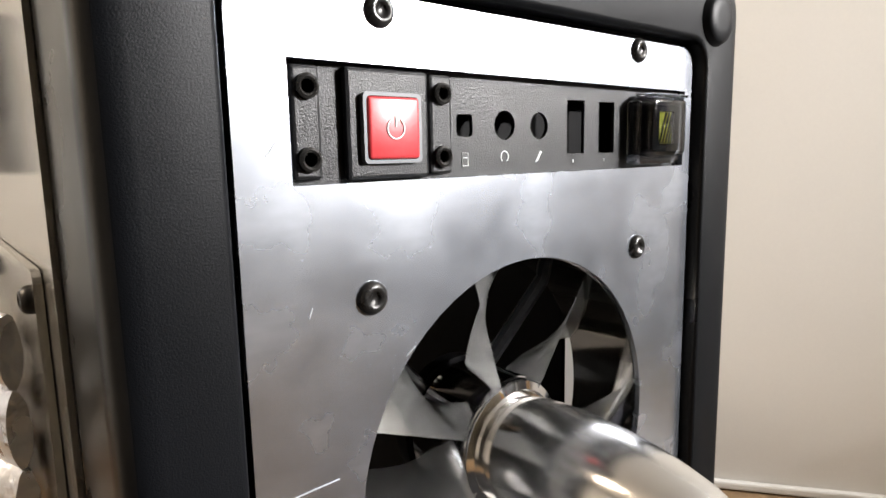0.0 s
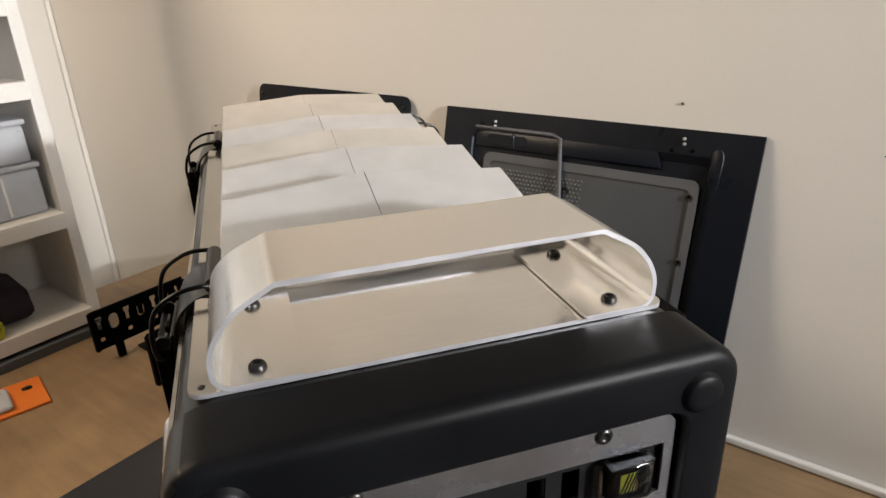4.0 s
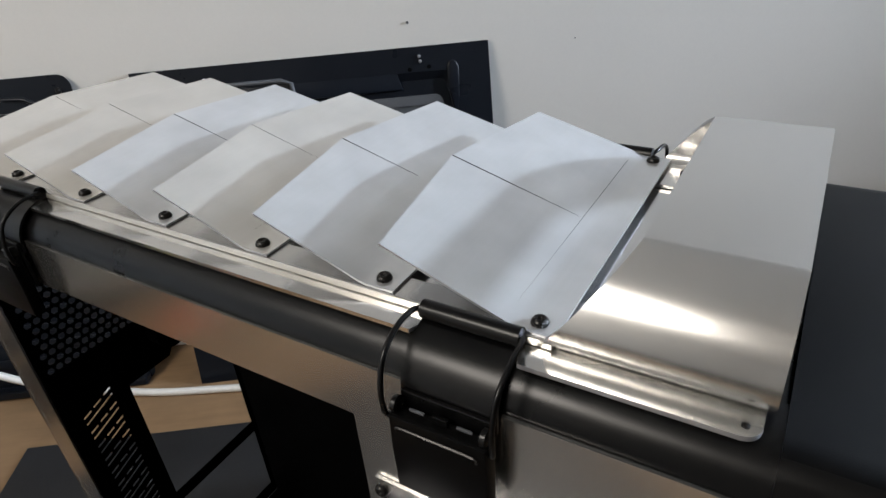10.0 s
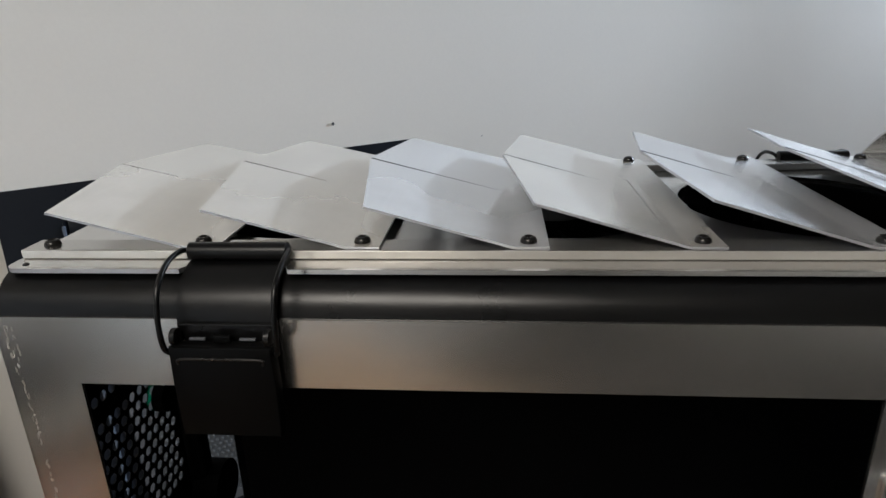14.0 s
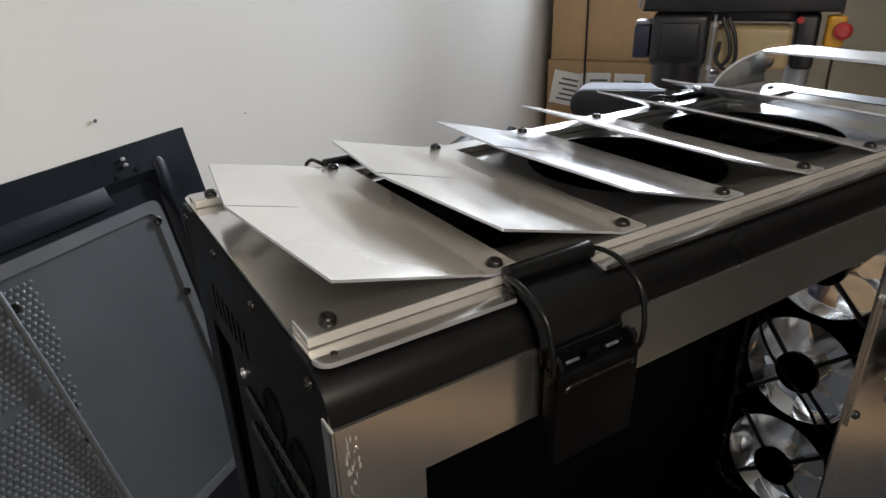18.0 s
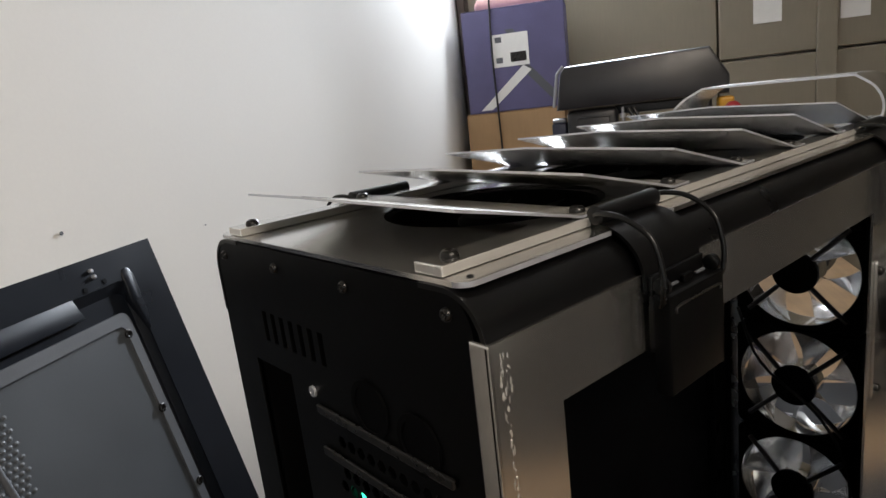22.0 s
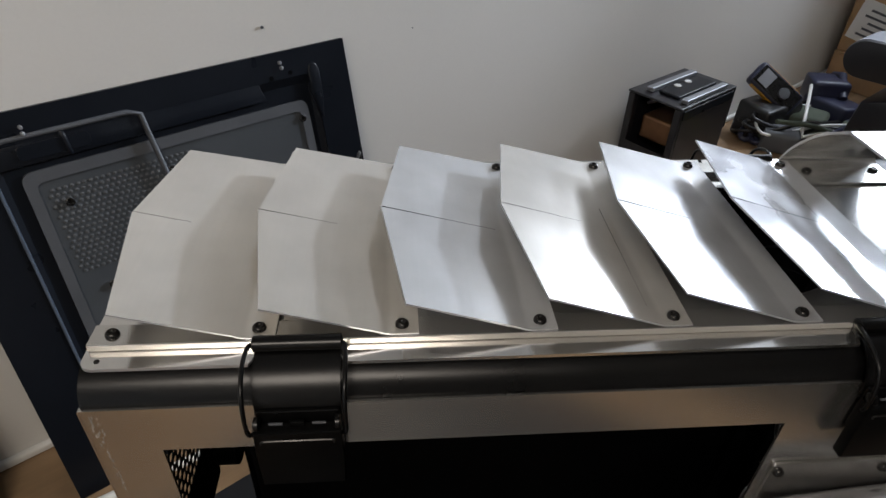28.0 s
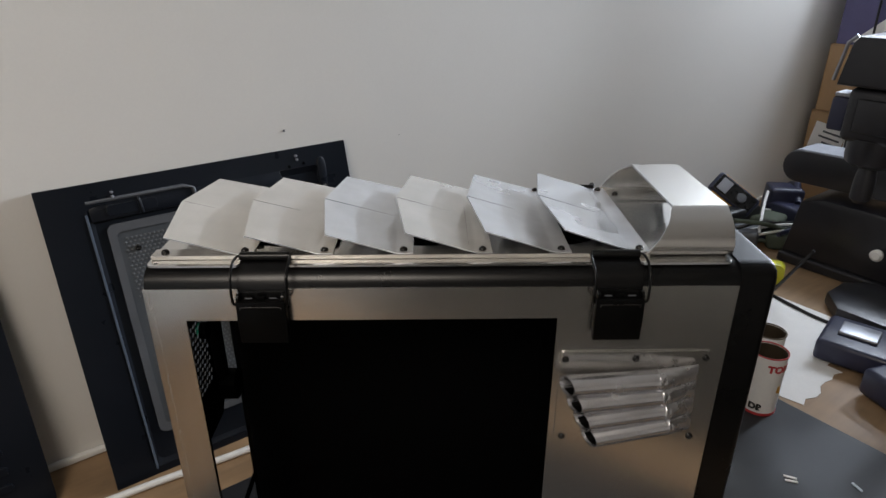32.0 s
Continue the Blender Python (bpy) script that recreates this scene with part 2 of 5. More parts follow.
# ---- mesh helpers ----
def part(name, bm, material, parent=None, label="", smooth=None, m=None):
    """One bmesh as one mesh object under a thing or a part; m places it in the parent's space."""
    data = bpy.data.meshes.new(name)
    if smooth is not None:
        for f in bm.faces:
            f.smooth = True
        limit = radians(smooth)
        for e in bm.edges:
            e.smooth = len(e.link_faces) == 2 and e.calc_face_angle(0.0) < limit
    bm.to_mesh(data)
    bm.free()
    data.materials.append(material)
    ob = new(name, data)
    if parent is not None:
        ob.parent = parent
    if m is not None:
        ob.matrix_basis = m
    return tagged(ob, label)


def again(ob, m, parent=None):
    """Another object on the same mesh, at m under the same parent."""
    twin = ob.copy()
    scene.collection.objects.link(twin)
    twin.parent = parent or ob.parent
    twin.matrix_basis = m
    return twin


def thing(name, m, label, category, group="", kind=""):
    ob = new(name)
    ob.empty_display_size = 0.02
    ob.matrix_world = m
    return tagged(ob, label, category, group, kind)


def box(lo, hi, bevel=0.0, segments=2, bm=None):
    bm = bm or bmesh.new()
    made = bmesh.ops.create_cube(bm, size=1.0)["verts"]
    for v in made:
        v.co = Vector([lo[i] + (v.co[i] + 0.5) * (hi[i] - lo[i]) for i in range(3)])
    if bevel:
        edges = {e for v in made for e in v.link_edges}
        bmesh.ops.bevel(bm, geom=list(edges), offset=bevel, segments=segments, profile=0.5, affect="EDGES")
    return bm


def prism(points, axis, lo, hi, bevel=0.0, bm=None):
    """A polygon of (u, v) pushed along an axis from lo to hi."""
    bm = bm or bmesh.new()
    order = {"x": lambda u, v, w: (w, u, v), "y": lambda u, v, w: (u, w, v), "z": lambda u, v, w: (u, v, w)}[axis]
    a = [bm.verts.new(order(u, v, lo)) for u, v in points]
    b = [bm.verts.new(order(u, v, hi)) for u, v in points]
    faces = [bm.faces.new(a), bm.faces.new(b[::-1])]
    n = len(points)
    faces += [bm.faces.new((a[(i + 1) % n], a[i], b[i], b[(i + 1) % n])) for i in range(n)]
    bmesh.ops.recalc_face_normals(bm, faces=faces)
    if bevel:
        bmesh.ops.bevel(bm, geom=[e for f in faces[:2] for e in f.edges], offset=bevel, segments=2, profile=0.5, affect="EDGES")
    return bm


def ring_plate(outer, holes, axis, lo, hi):
    """A flat plate with holes through it: outlines of (u, v)."""
    bm = bmesh.new()
    order = {"x": lambda u, v, w: (w, u, v), "y": lambda u, v, w: (u, w, v), "z": lambda u, v, w: (u, v, w)}[axis]
    edges = []
    for loop in (outer, *holes):
        loop = [p for p, q in zip(loop, [loop[-1], *loop[:-1]]) if math.dist(p, q) > 1e-6]
        vs = [bm.verts.new(order(u, v, lo)) for u, v in loop]
        edges += [bm.edges.new((vs[i], vs[(i + 1) % len(vs)])) for i in range(len(vs))]
    bmesh.ops.triangle_fill(bm, use_beauty=True, use_dissolve=False, edges=edges)
    faces = list(bm.faces)
    got = bmesh.ops.extrude_face_region(bm, geom=faces)
    shift = Vector(order(0, 0, hi)) - Vector(order(0, 0, lo))
    bmesh.ops.translate(bm, vec=shift, verts=[g for g in got["geom"] if isinstance(g, bmesh.types.BMVert)])
    bmesh.ops.recalc_face_normals(bm, faces=list(bm.faces))
    return bm


def circle(cu, cv, r, n=48, start=0.0):
    return [(cu + r * math.cos(start + math.tau * i / n), cv + r * math.sin(start + math.tau * i / n)) for i in range(n)]


def round_rect(u0, v0, u1, v1, r, n=5):
    out = []
    for cu, cv, a in ((u1 - r, v1 - r, 0), (u0 + r, v1 - r, 90), (u0 + r, v0 + r, 180), (u1 - r, v0 + r, 270)):
        out += [(cu + r * math.cos(radians(a + 90 * i / n)), cv + r * math.sin(radians(a + 90 * i / n))) for i in range(n + 1)]
    return out


def lathe(profile, n=32, axis="z", bm=None, capped=True):
    """A surface of revolution from (radius, height) pairs."""
    bm = bm or bmesh.new()
    place = {"z": lambda r, h, c, s: (r * c, r * s, h), "y": lambda r, h, c, s: (r * c, h, r * s), "x": lambda r, h, c, s: (h, r * c, r * s)}[axis]
    rings = []
    for r, h in profile:
        rings.append([bm.verts.new(place(r, h, math.cos(math.tau * i / n), math.sin(math.tau * i / n))) for i in range(n)])
    made = []
    for a, b in zip(rings, rings[1:]):
        made += [bm.faces.new((a[i], a[(i + 1) % n], b[(i + 1) % n], b[i])) for i in range(n)]
    if capped and profile[0][0] > 1e-6:
        made.append(bm.faces.new(rings[0][::-1]))
    if capped and profile[-1][0] > 1e-6:
        made.append(bm.faces.new(rings[-1]))
    bmesh.ops.remove_doubles(bm, verts=[v for ring in rings for v in ring], dist=1e-6)
    bmesh.ops.recalc_face_normals(bm, faces=list(bm.faces))
    return bm


def tube(points, r, n=8, bm=None):
    """A round rod or cable along points."""
    bm = bm or bmesh.new()
    pts = [Vector(p) for p in points]
    rings, side = [], None
    for i, p in enumerate(pts):
        way = (pts[min(i + 1, len(pts) - 1)] - pts[max(i - 1, 0)]).normalized()
        if side is None:
            side = way.orthogonal().normalized()
        side = (side - way * side.dot(way)).normalized()
        up = way.cross(side)
        rings.append([bm.verts.new(p + r * (math.cos(math.tau * k / n) * side + math.sin(math.tau * k / n) * up)) for k in range(n)])
    for a, b in zip(rings, rings[1:]):
        for k in range(n):
            bm.faces.new((a[k], a[(k + 1) % n], b[(k + 1) % n], b[k]))
    bm.faces.new(rings[0][::-1]), bm.faces.new(rings[-1])
    bmesh.ops.recalc_face_normals(bm, faces=list(bm.faces))
    return bm


def smooth_path(points, steps=6):
    """A curve through the points (Catmull-Rom)."""
    pts = [Vector(p) for p in points]
    pts = [2 * pts[0] - pts[1], *pts, 2 * pts[-1] - pts[-2]]
    out = []
    for a, b, c, d in zip(pts, pts[1:], pts[2:], pts[3:]):
        for i in range(steps):
            t = i / steps
            out.append(0.5 * (2 * b + (c - a) * t + (2 * a - 5 * b + 4 * c - d) * t * t + (3 * b - a - 3 * c + d) * t**3))
    return [*out, pts[-2]]


def sheet(profile, thick, y0, y1, cut=None):
    """A bent sheet: a profile of (x, z) with a thickness, along y; cut(x, z) gives the y at the far end."""
    bm = bmesh.new()
    n = len(profile)
    normals = []
    for i in range(n):
        a, b = profile[max(i - 1, 0)], profile[min(i + 1, n - 1)]
        d = Vector((b[0] - a[0], b[1] - a[1])).normalized()
        normals.append((-d.y, d.x))
    rows = []
    for side in (0, 1):
        for end in (0, 1):
            rows.append([bm.verts.new((x + side * thick * nx, (cut(x, z) if cut and end else (y0, y1)[end]), z + side * thick * nz)) for (x, z), (nx, nz) in zip(profile, normals)])
    a, b, c, d = rows
    for i in range(n - 1):
        bm.faces.new((a[i], a[i + 1], b[i + 1], b[i]))
        bm.faces.new((c[i], d[i], d[i + 1], c[i + 1]))
        bm.faces.new((a[i], c[i], c[i + 1], a[i + 1]))
        bm.faces.new((b[i], b[i + 1], d[i + 1], d[i]))
    bm.faces.new((a[0], b[0], d[0], c[0]))
    bm.faces.new((a[-1], c[-1], d[-1], b[-1]))
    bmesh.ops.recalc_face_normals(bm, faces=list(bm.faces))
    return bm


def button_screw(r=0.0036, h=0.0026):
    """A domed socket screw head with a hexagonal recess, its base at z = 0."""
    bm = lathe([(r, 0), (r, 0.2 * h), (0.9 * r, 0.6 * h), (0.72 * r, 0.88 * h), (0.5 * r, h)], 20)
    top = max(bm.faces, key=lambda f: f.calc_center_median().z)
    got = bmesh.ops.inset_individual(bm, faces=[top], thickness=0.06 * r)
    for v in top.verts:
        v.co.z -= 0.55 * h
    return bm


# ---- the room ----
def room_box(name, lo, hi, material, label, category, bevel=0.0, kind="structure"):
    ob = part(name, box(lo, hi, bevel), material)
    ob.matrix_world = ROOM
    return tagged(ob, label, category, "", kind)


room_box("wall_east", (WALL_X, DOOR_Y - 0.2, FLOOR_Z), (WALL_X + 0.12, BACK_Y + 0.12, CEIL_Z), WALL, "cream painted plaster wall behind the bench", "wall")
room_box("wall_north", (SIDE_X, BACK_Y, FLOOR_Z), (WALL_X, BACK_Y + 0.12, CEIL_Z), WALL, "cream painted plaster wall at the shelf end", "wall")
# unseen wall split dark and light to shape the side sheet's reflections
room_box("wall_west", (SIDE_X - 0.12, DOOR_Y - 0.2, FLOOR_Z), (SIDE_X, 0.0, CEIL_Z), UNSEEN_DARK, "unseen dark wall added to darken the side sheet's reflection", "wall")
room_box("wall_west_end", (SIDE_X - 0.12, 0.0, FLOOR_Z), (SIDE_X, BACK_Y + 0.12, CEIL_Z), WALL, "unseen cream wall, left light for reflections in the side sheet", "wall")
room_box("wall_south", (SIDE_X, DOOR_Y - 0.24, FLOOR_Z), (WALL_X, DOOR_Y - 0.14, CEIL_Z), WALL, "plain wall behind the garage door", "wall")
room_box("floor", (SIDE_X, DOOR_Y - 0.14, FLOOR_Z - 0.1), (WALL_X, BACK_Y, FLOOR_Z), CONCRETE, "grey concrete garage floor", "floor")
room_box("ceiling", (SIDE_X - 0.12, DOOR_Y - 0.24, CEIL_Z), (WALL_X + 0.12, BACK_Y + 0.12, CEIL_Z + 0.1), CEIL, "white painted plasterboard ceiling", "ceiling")
room_box("trim", (WALL_X - 0.014, BACK_Y - 0.016, FLOOR_Z), (WALL_X - 0.001, BACK_Y - 0.001, CEIL_Z), SKIRT, "white trim strip in the corner of the walls", "trim", 0.003)
room_box("baseboard", (WALL_X - 0.012, -2.10, 0.002), (WALL_X - 0.001, 1.42, 0.014), SKIRT, "narrow white strip along the wall above the bench", "trim", 0.003)

# wall blemishes: old fixing holes
for y, z, r in ((0.1106, 0.5196, 0.0021), (-0.1335, 0.476, 0.0009)):
    ob = part("wall_plug", lathe([(r, 0), (r, 0.001), (0.5 * r, 0.002)], 10, "x"), FRAME_GREY)
    ob.matrix_world = ROOM @ pose(WALL_X - 0.0025, y, z)
    tagged(ob, "small dark fixing hole plug in the cream wall", "wall plug", "marks on the wall")

door = thing("garage_door", ROOM @ pose(0, DOOR_Y, 0), "beige panelled garage door with pressed seams", "garage door", kind="structure")
z = FLOOR_Z
for i in range(6):
    top = min(z + 0.52 if i else z + 0.495, CEIL_Z - 0.01)
    for j in range(4):
        x0 = SIDE_X + 0.02 + j * 1.0
        bm = box((x0, -0.06, z + 0.004), (min(x0 + 0.994, WALL_X - 0.02), 0.0, top - 0.004), 0.006)
        part("door_panel", bm, GARAGE, door)
    z = top
    if z >= CEIL_Z - 0.02:
        break
part("door_stile", box((-0.60, 0.0, FLOOR_Z), (-0.53, 0.018, CEIL_Z - 0.01), 0.004), GARAGE, door)
part("pull_handle", tube(smooth_path([(-0.44, 0.0, 0.315), (-0.44, 0.03, 0.305), (-0.35, 0.034, 0.303), (-0.27, 0.03, 0.305), (-0.27, 0.0, 0.315)]), 0.008), SCREW, door)
for x, z0 in ((-0.36, 0.76), (-0.66, 0.74)):
    part("paper_label", box((x - 0.05, 0.001, z0), (x + 0.05, 0.003, z0 + 0.12)), PAPER, door, "faded paper label taped to the door")

bench = thing("workbench", ROOM @ pose(0.2, 0, 0), "worn plywood workbench along the wall", "workbench", kind="structure")
part("bench_top", box((-0.62, DOOR_Y + 0.05, -0.04), (WALL_X - 0.2 - 0.002, 1.43, 0.0), 0.004), WOOD, bench)
part("bench_apron", box((-0.60, DOOR_Y + 0.06, -0.16), (-0.57, 1.42, -0.04), 0.003), WOOD, bench)
for x, y in ((-0.55, -1.95), (-0.55, 0.0), (-0.55, 1.36), (0.56, -1.95), (0.56, 1.36)):
    part("bench_leg", box((x - 0.04, y - 0.04, FLOOR_Z), (x + 0.04, y + 0.04, -0.041), 0.004), WOOD, bench)

mat_ob = part("rubber_mat", box((-0.30, -0.598, 0.0), (0.612, 0.745, 0.005), 0.002), RUBBER)
mat_ob.matrix_world = ROOM @ pose(0, 0, 0.0005)
tagged(mat_ob, "dark grey rubber mat lying on the bench under the case", "mat")

# ---- the computer case ----
case = thing("computer_case", pose(0, 0, 0.0055), "modified black computer case with aluminium panels and louvred top", "computer case")
CZ = -0.0055


def case_part(name, bm, material, parent=None, label="", smooth=None):
    if parent is None:
        bmesh.ops.translate(bm, vec=(0, 0, CZ), verts=bm.verts)
    return part(name, bm, material, parent or case, label, smooth)


SCREW_BM = None


def screw_at(parent, place, turn=(0, 0, 0), r=0.0036, flat=1.0):
    """A dark button-head screw under a part whose space is the case's."""
    global SCREW_BM
    m = pose(*place, *turn) @ Matrix.Diagonal((r / 0.0036, r / 0.0036, flat * r / 0.0036, 1))
    if SCREW_BM is None:
        SCREW_BM = part("screw", button_screw(), SCREW, parent, "black button-head screw", smooth=40, m=m)
        return SCREW_BM
    return again(SCREW_BM, m, parent)


def corner_arc(cx, cz, r, a0, a1, n=8):
    return [(cx + r * math.cos(radians(a0 + (a1 - a0) * i / n)), cz + r * math.sin(radians(a0 + (a1 - a0) * i / n))) for i in range(n + 1)]


# rounded steel edges of the lid
left_edge = [(-0.0094, 0.506)] + corner_arc(0.0096, 0.530, 0.019, 180, 90) + [(0.022, 0.549)]
right_edge = [(0.176, 0.549)] + corner_arc(0.1898, 0.530, 0.019, 90, 0) + [(0.2088, 0.506)]
case_part("lid_edge", sheet(left_edge, -0.002, 0.034, 0.5645), BLACK, label="rounded black steel edge of the lid", smooth=30)
case_part("lid_edge", sheet(right_edge, -0.002, 0.034, 0.5645), BLACK, label="rounded black steel edge of the lid", smooth=30)

case_part("lid_lip", box((0.016, 0.0345, 0.5400), (0.182, 0.0420, 0.5488), 0.0008), BLACK)
FAN_Y = (0.191, 0.319, 0.449)
holes = [circle(0.099, y, 0.060, 56) for y in FAN_Y]
outline = round_rect(-0.001, 0.040, 0.199, 0.5635, 0.006)
corners = [outline[6 * i:6 * i + 6] for i in range(4)]
notch = [(-0.001, 0.0235), (0.006, 0.0205), (0.006, -0.0205), (-0.001, -0.0235)]
left_cut = [(x, y + d) for y in (0.460, 0.1445) for x, d in notch]
right_cut = [(0.198 - x, y - d) for y in (0.1445, 0.460) for x, d in notch]
outline = corners[0] + corners[1] + left_cut + corners[2] + corners[3] + right_cut
plate = case_part("top_plate", ring_plate(outline, holes, "z", 0.5492, 0.5512), ALU_PLATE, label="aluminium top plate with three round fan openings", smooth=30)
for x, y in ((0.004, 0.045), (0.004, 0.556), (0.192, 0.556), (0.192, 0.045)):
    part("rivet", lathe([(0.0014, 0.5512), (0.0014, 0.5515), (0.0006, 0.5519)], 10), SCREW, plate, "tiny dark screw", m=pose(x, y, CZ))
for y in FAN_Y:
    fan_frame = ring_plate(round_rect(0.039, y - 0.06, 0.159, y + 0.06, 0.008), [circle(0.099, y, 0.0575, 48)], "z", 0.523, 0.5485)
    top_fan = case_part("top_fan", fan_frame, INNER, label="black frame of a fan under the top plate", smooth=30)
    part("hub", lathe([(0.020, 0.526), (0.020, 0.544), (0.017, 0.546)], 28), INNER, top_fan, smooth=30, m=pose(0.099, y, CZ))
    for k in range(9):
        a = math.tau * k / 9
        one = bmesh.new()
        one.faces.new([one.verts.new((r * math.cos(a + da), r * math.sin(a + da), dz)) for r, da, dz in ((0.019, -0.28, 0.542), (0.055, -0.30, 0.544), (0.055, 0.22, 0.527), (0.019, 0.25, 0.529))])
        bmesh.ops.solidify(one, geom=list(one.faces), thickness=0.0012)
        part("fan_blade", one, INNER, top_fan, m=pose(0.099, y, CZ))

for x in (0.018, 0.1795):
    rail = case_part("rail", box((x - 0.0075, 0.112, 0.5514), (x + 0.0075, 0.5625, 0.5555), 0.0006), ALU_SIDE, label="flat aluminium bar carrying the louvres")
    rail.data.materials.append(ALU_WARM)
    for f in rail.data.polygons:
        f.material_index = 0 if f.normal.z > 0.9 else 1
    screw_at(rail, (x, 0.552, 0.5555 + CZ))

# warm and cool tints put the room's reflected light into the louvre colours
LOUVRES = (ALU_BLUISH, ALU_BLUISH, ALU_CROSS, ALU_BLUISH, ALU_WARM, ALU_WARM)
# six overlapping louvres: flange, bend, chevron-shaped free edge
for k in range(6):
    y = 0.120 + 0.072 * k
    lift = 0.0245 - 0.0010 * k
    bm = bmesh.new()
    x0, x1, xm = 0.0115, 0.1865, 0.099
    stations = [(-0.0085, 0.0, x0, x1), (0.0055, 0.0, x0, x1), (0.0085, 0.0006, x0, x1), (0.0120, 0.0017, x0 + 0.0002, x1 - 0.0002), (0.070, lift - 0.0045, 0.0150, 0.1825)]
    rows = []
    for i, (dy, dz, a, b) in enumerate(stations):
        row = []
        for f in (0.0, 0.25, 0.5, 0.75, 1.0):
            bulge = 0.0125 * (1 - abs(2 * f - 1)) if i == len(stations) - 1 else 0.0
            row.append(bm.verts.new((a + (b - a) * f, y + dy + bulge, 0.5568 + dz + bulge * 0.30)))
        rows.append(row)
    for p, q in zip(rows, rows[1:]):
        for i in range(4):
            bm.faces.new((p[i], p[i + 1], q[i + 1], q[i]))
    bmesh.ops.recalc_face_normals(bm, faces=list(bm.faces))
    bmesh.ops.solidify(bm, geom=list(bm.faces), thickness=0.0011)
    for f in bm.faces:
        f.material_index = 1 if f.calc_area() < 0.0014 * max(e.calc_length() for e in f.edges) else 0
    tip_z = max(v.co.z for v in bm.verts if abs(v.co.x - xm) < 0.001 and v.co.y > y + 0.075)
    base_z = max(v.co.z for v in bm.verts if abs(v.co.y - y - 0.012) < 0.001)
    louvre = case_part("louvre", bm, LOUVRES[k], label="tilted aluminium louvre with a pointed free edge", smooth=20)
    louvre.data.materials.append(ALU_EDGE)
    for x in (0.018, 0.1795):
        screw_at(louvre, (x, y, 0.5570 + CZ))
    a, b = (xm, y + 0.0125, base_z), (xm + 0.0006 * (k % 3 - 1), y + 0.0820, tip_z)
    start = (0.0, 0.30, 0.25, 0.0, 0.35, 0.55)[k]
    line = tube([tuple(p + (q - p) * start for p, q in zip(a, b)), b], (0.00020, 0.00018, 0.00011, 0.00020, 0.00013, 0.00009)[k], 4)
    bmesh.ops.translate(line, vec=(0, 0, CZ), verts=line.verts)
    part("scribed_line", line, INNER, louvre, "dark pencil line along the sheet")
    if k in (0, 2):
        line = tube([(0.025, y + 0.0125, base_z), ((0.172, 0.120)[k // 2], y + 0.0122, base_z)], 0.00018, 4)
        bmesh.ops.translate(line, vec=(0, 0, CZ), verts=line.verts)
        part("scribed_line", line, INNER, louvre, "dark pencil line along the bend")

# arched handle bracket
arc_l = corner_arc(0.0160, 0.5597, 0.0080, 270, 190, 7)
curve_l = [(p.x, p.y) for p in smooth_path([(*arc_l[-1], 0), (0.0081, 0.5645, 0), (0.0101, 0.5710, 0), (0.0140, 0.5772, 0), (0.0205, 0.5837, 0), (0.0345, 0.5918, 0)], 5)]
profile = [(0.041, 0.5517)] + arc_l + curve_l[1:] + [(0.0370, 0.5921)]
mirror = [(0.1995 - x, z) for x, z in reversed(profile)]
handle = case_part("handle_bracket", sheet(profile + mirror, -0.0019, 0.0375, 0.115, cut=lambda x, z: 0.115 - 0.026 * max(0.0, min(1.0, (z - 0.556) / 0.036))), ALU, label="arched aluminium bracket with rolled sides", smooth=28)
handle.data.materials.append(ALU_EDGE)
for f in handle.data.polygons:
    if abs(f.normal.y) > 0.5:
        f.material_index = 1
plate.data.materials.append(ALU_EDGE)
for f in plate.data.polygons:
    if abs(f.normal.z) < 0.5 and math.hypot(f.center.x - 0.099, f.center.y - 0.305) > 0.11 and not 0.02 < f.center.x < 0.178:
        f.material_index = 1
    elif f.normal.y < -0.5 and f.center.y < 0.05:
        f.material_index = 1
for x in (0.0245, 0.175):
    for y in (0.0475, 0.1005):
        screw_at(handle, (x, y, 0.5536 + CZ))

# aluminium side sheet with the window cut-out
window = [(0.1965, 0.09), (0.532, 0.09), (0.532, 0.501), (0.1965, 0.501)]
side = case_part("side_sheet", ring_plate(round_rect(0.0355, 0.012, 0.5655, 0.533, 0.001, 2), [window], "x", -0.0135, -0.0118), ALU_SIDE, label="bare aluminium side sheet with a large rectangular cut-out")
side.location.x = 0.0022
part("folded_lip", box((-0.0135, 0.5635, 0.012 + CZ), (-0.004, 0.5655, 0.533 + CZ), 0.0009), ALU_SIDE, side)
# scuffed glue smear along the back edge of the sheet
smear = bmesh.new()
rng = random.Random(4)
for i in range(240):
    z = 0.528 - 0.45 * rng.random() ** 1.3
    w, h = 0.0001 + 0.0004 * rng.random(), 0.0003 + 0.0014 * rng.random()
    y = 0.5590 + 0.0034 * (rng.random() - 0.5) * (1.4 if z > 0.5 else 0.5)
    a, n = rng.random() * 3, 7
    prism([(y + w * (0.7 + 0.5 * math.sin(a + 2 * q)) * math.cos(math.tau * q / n), z + h * math.sin(math.tau * q / n)) for q in range(n)], "x", -0.01365, -0.0134, bm=smear)
bmesh.ops.translate(smear, vec=(0, 0, CZ), verts=smear.verts)
part("glue_smear", smear, ALU_WARM, side, "dried pale glue residue")

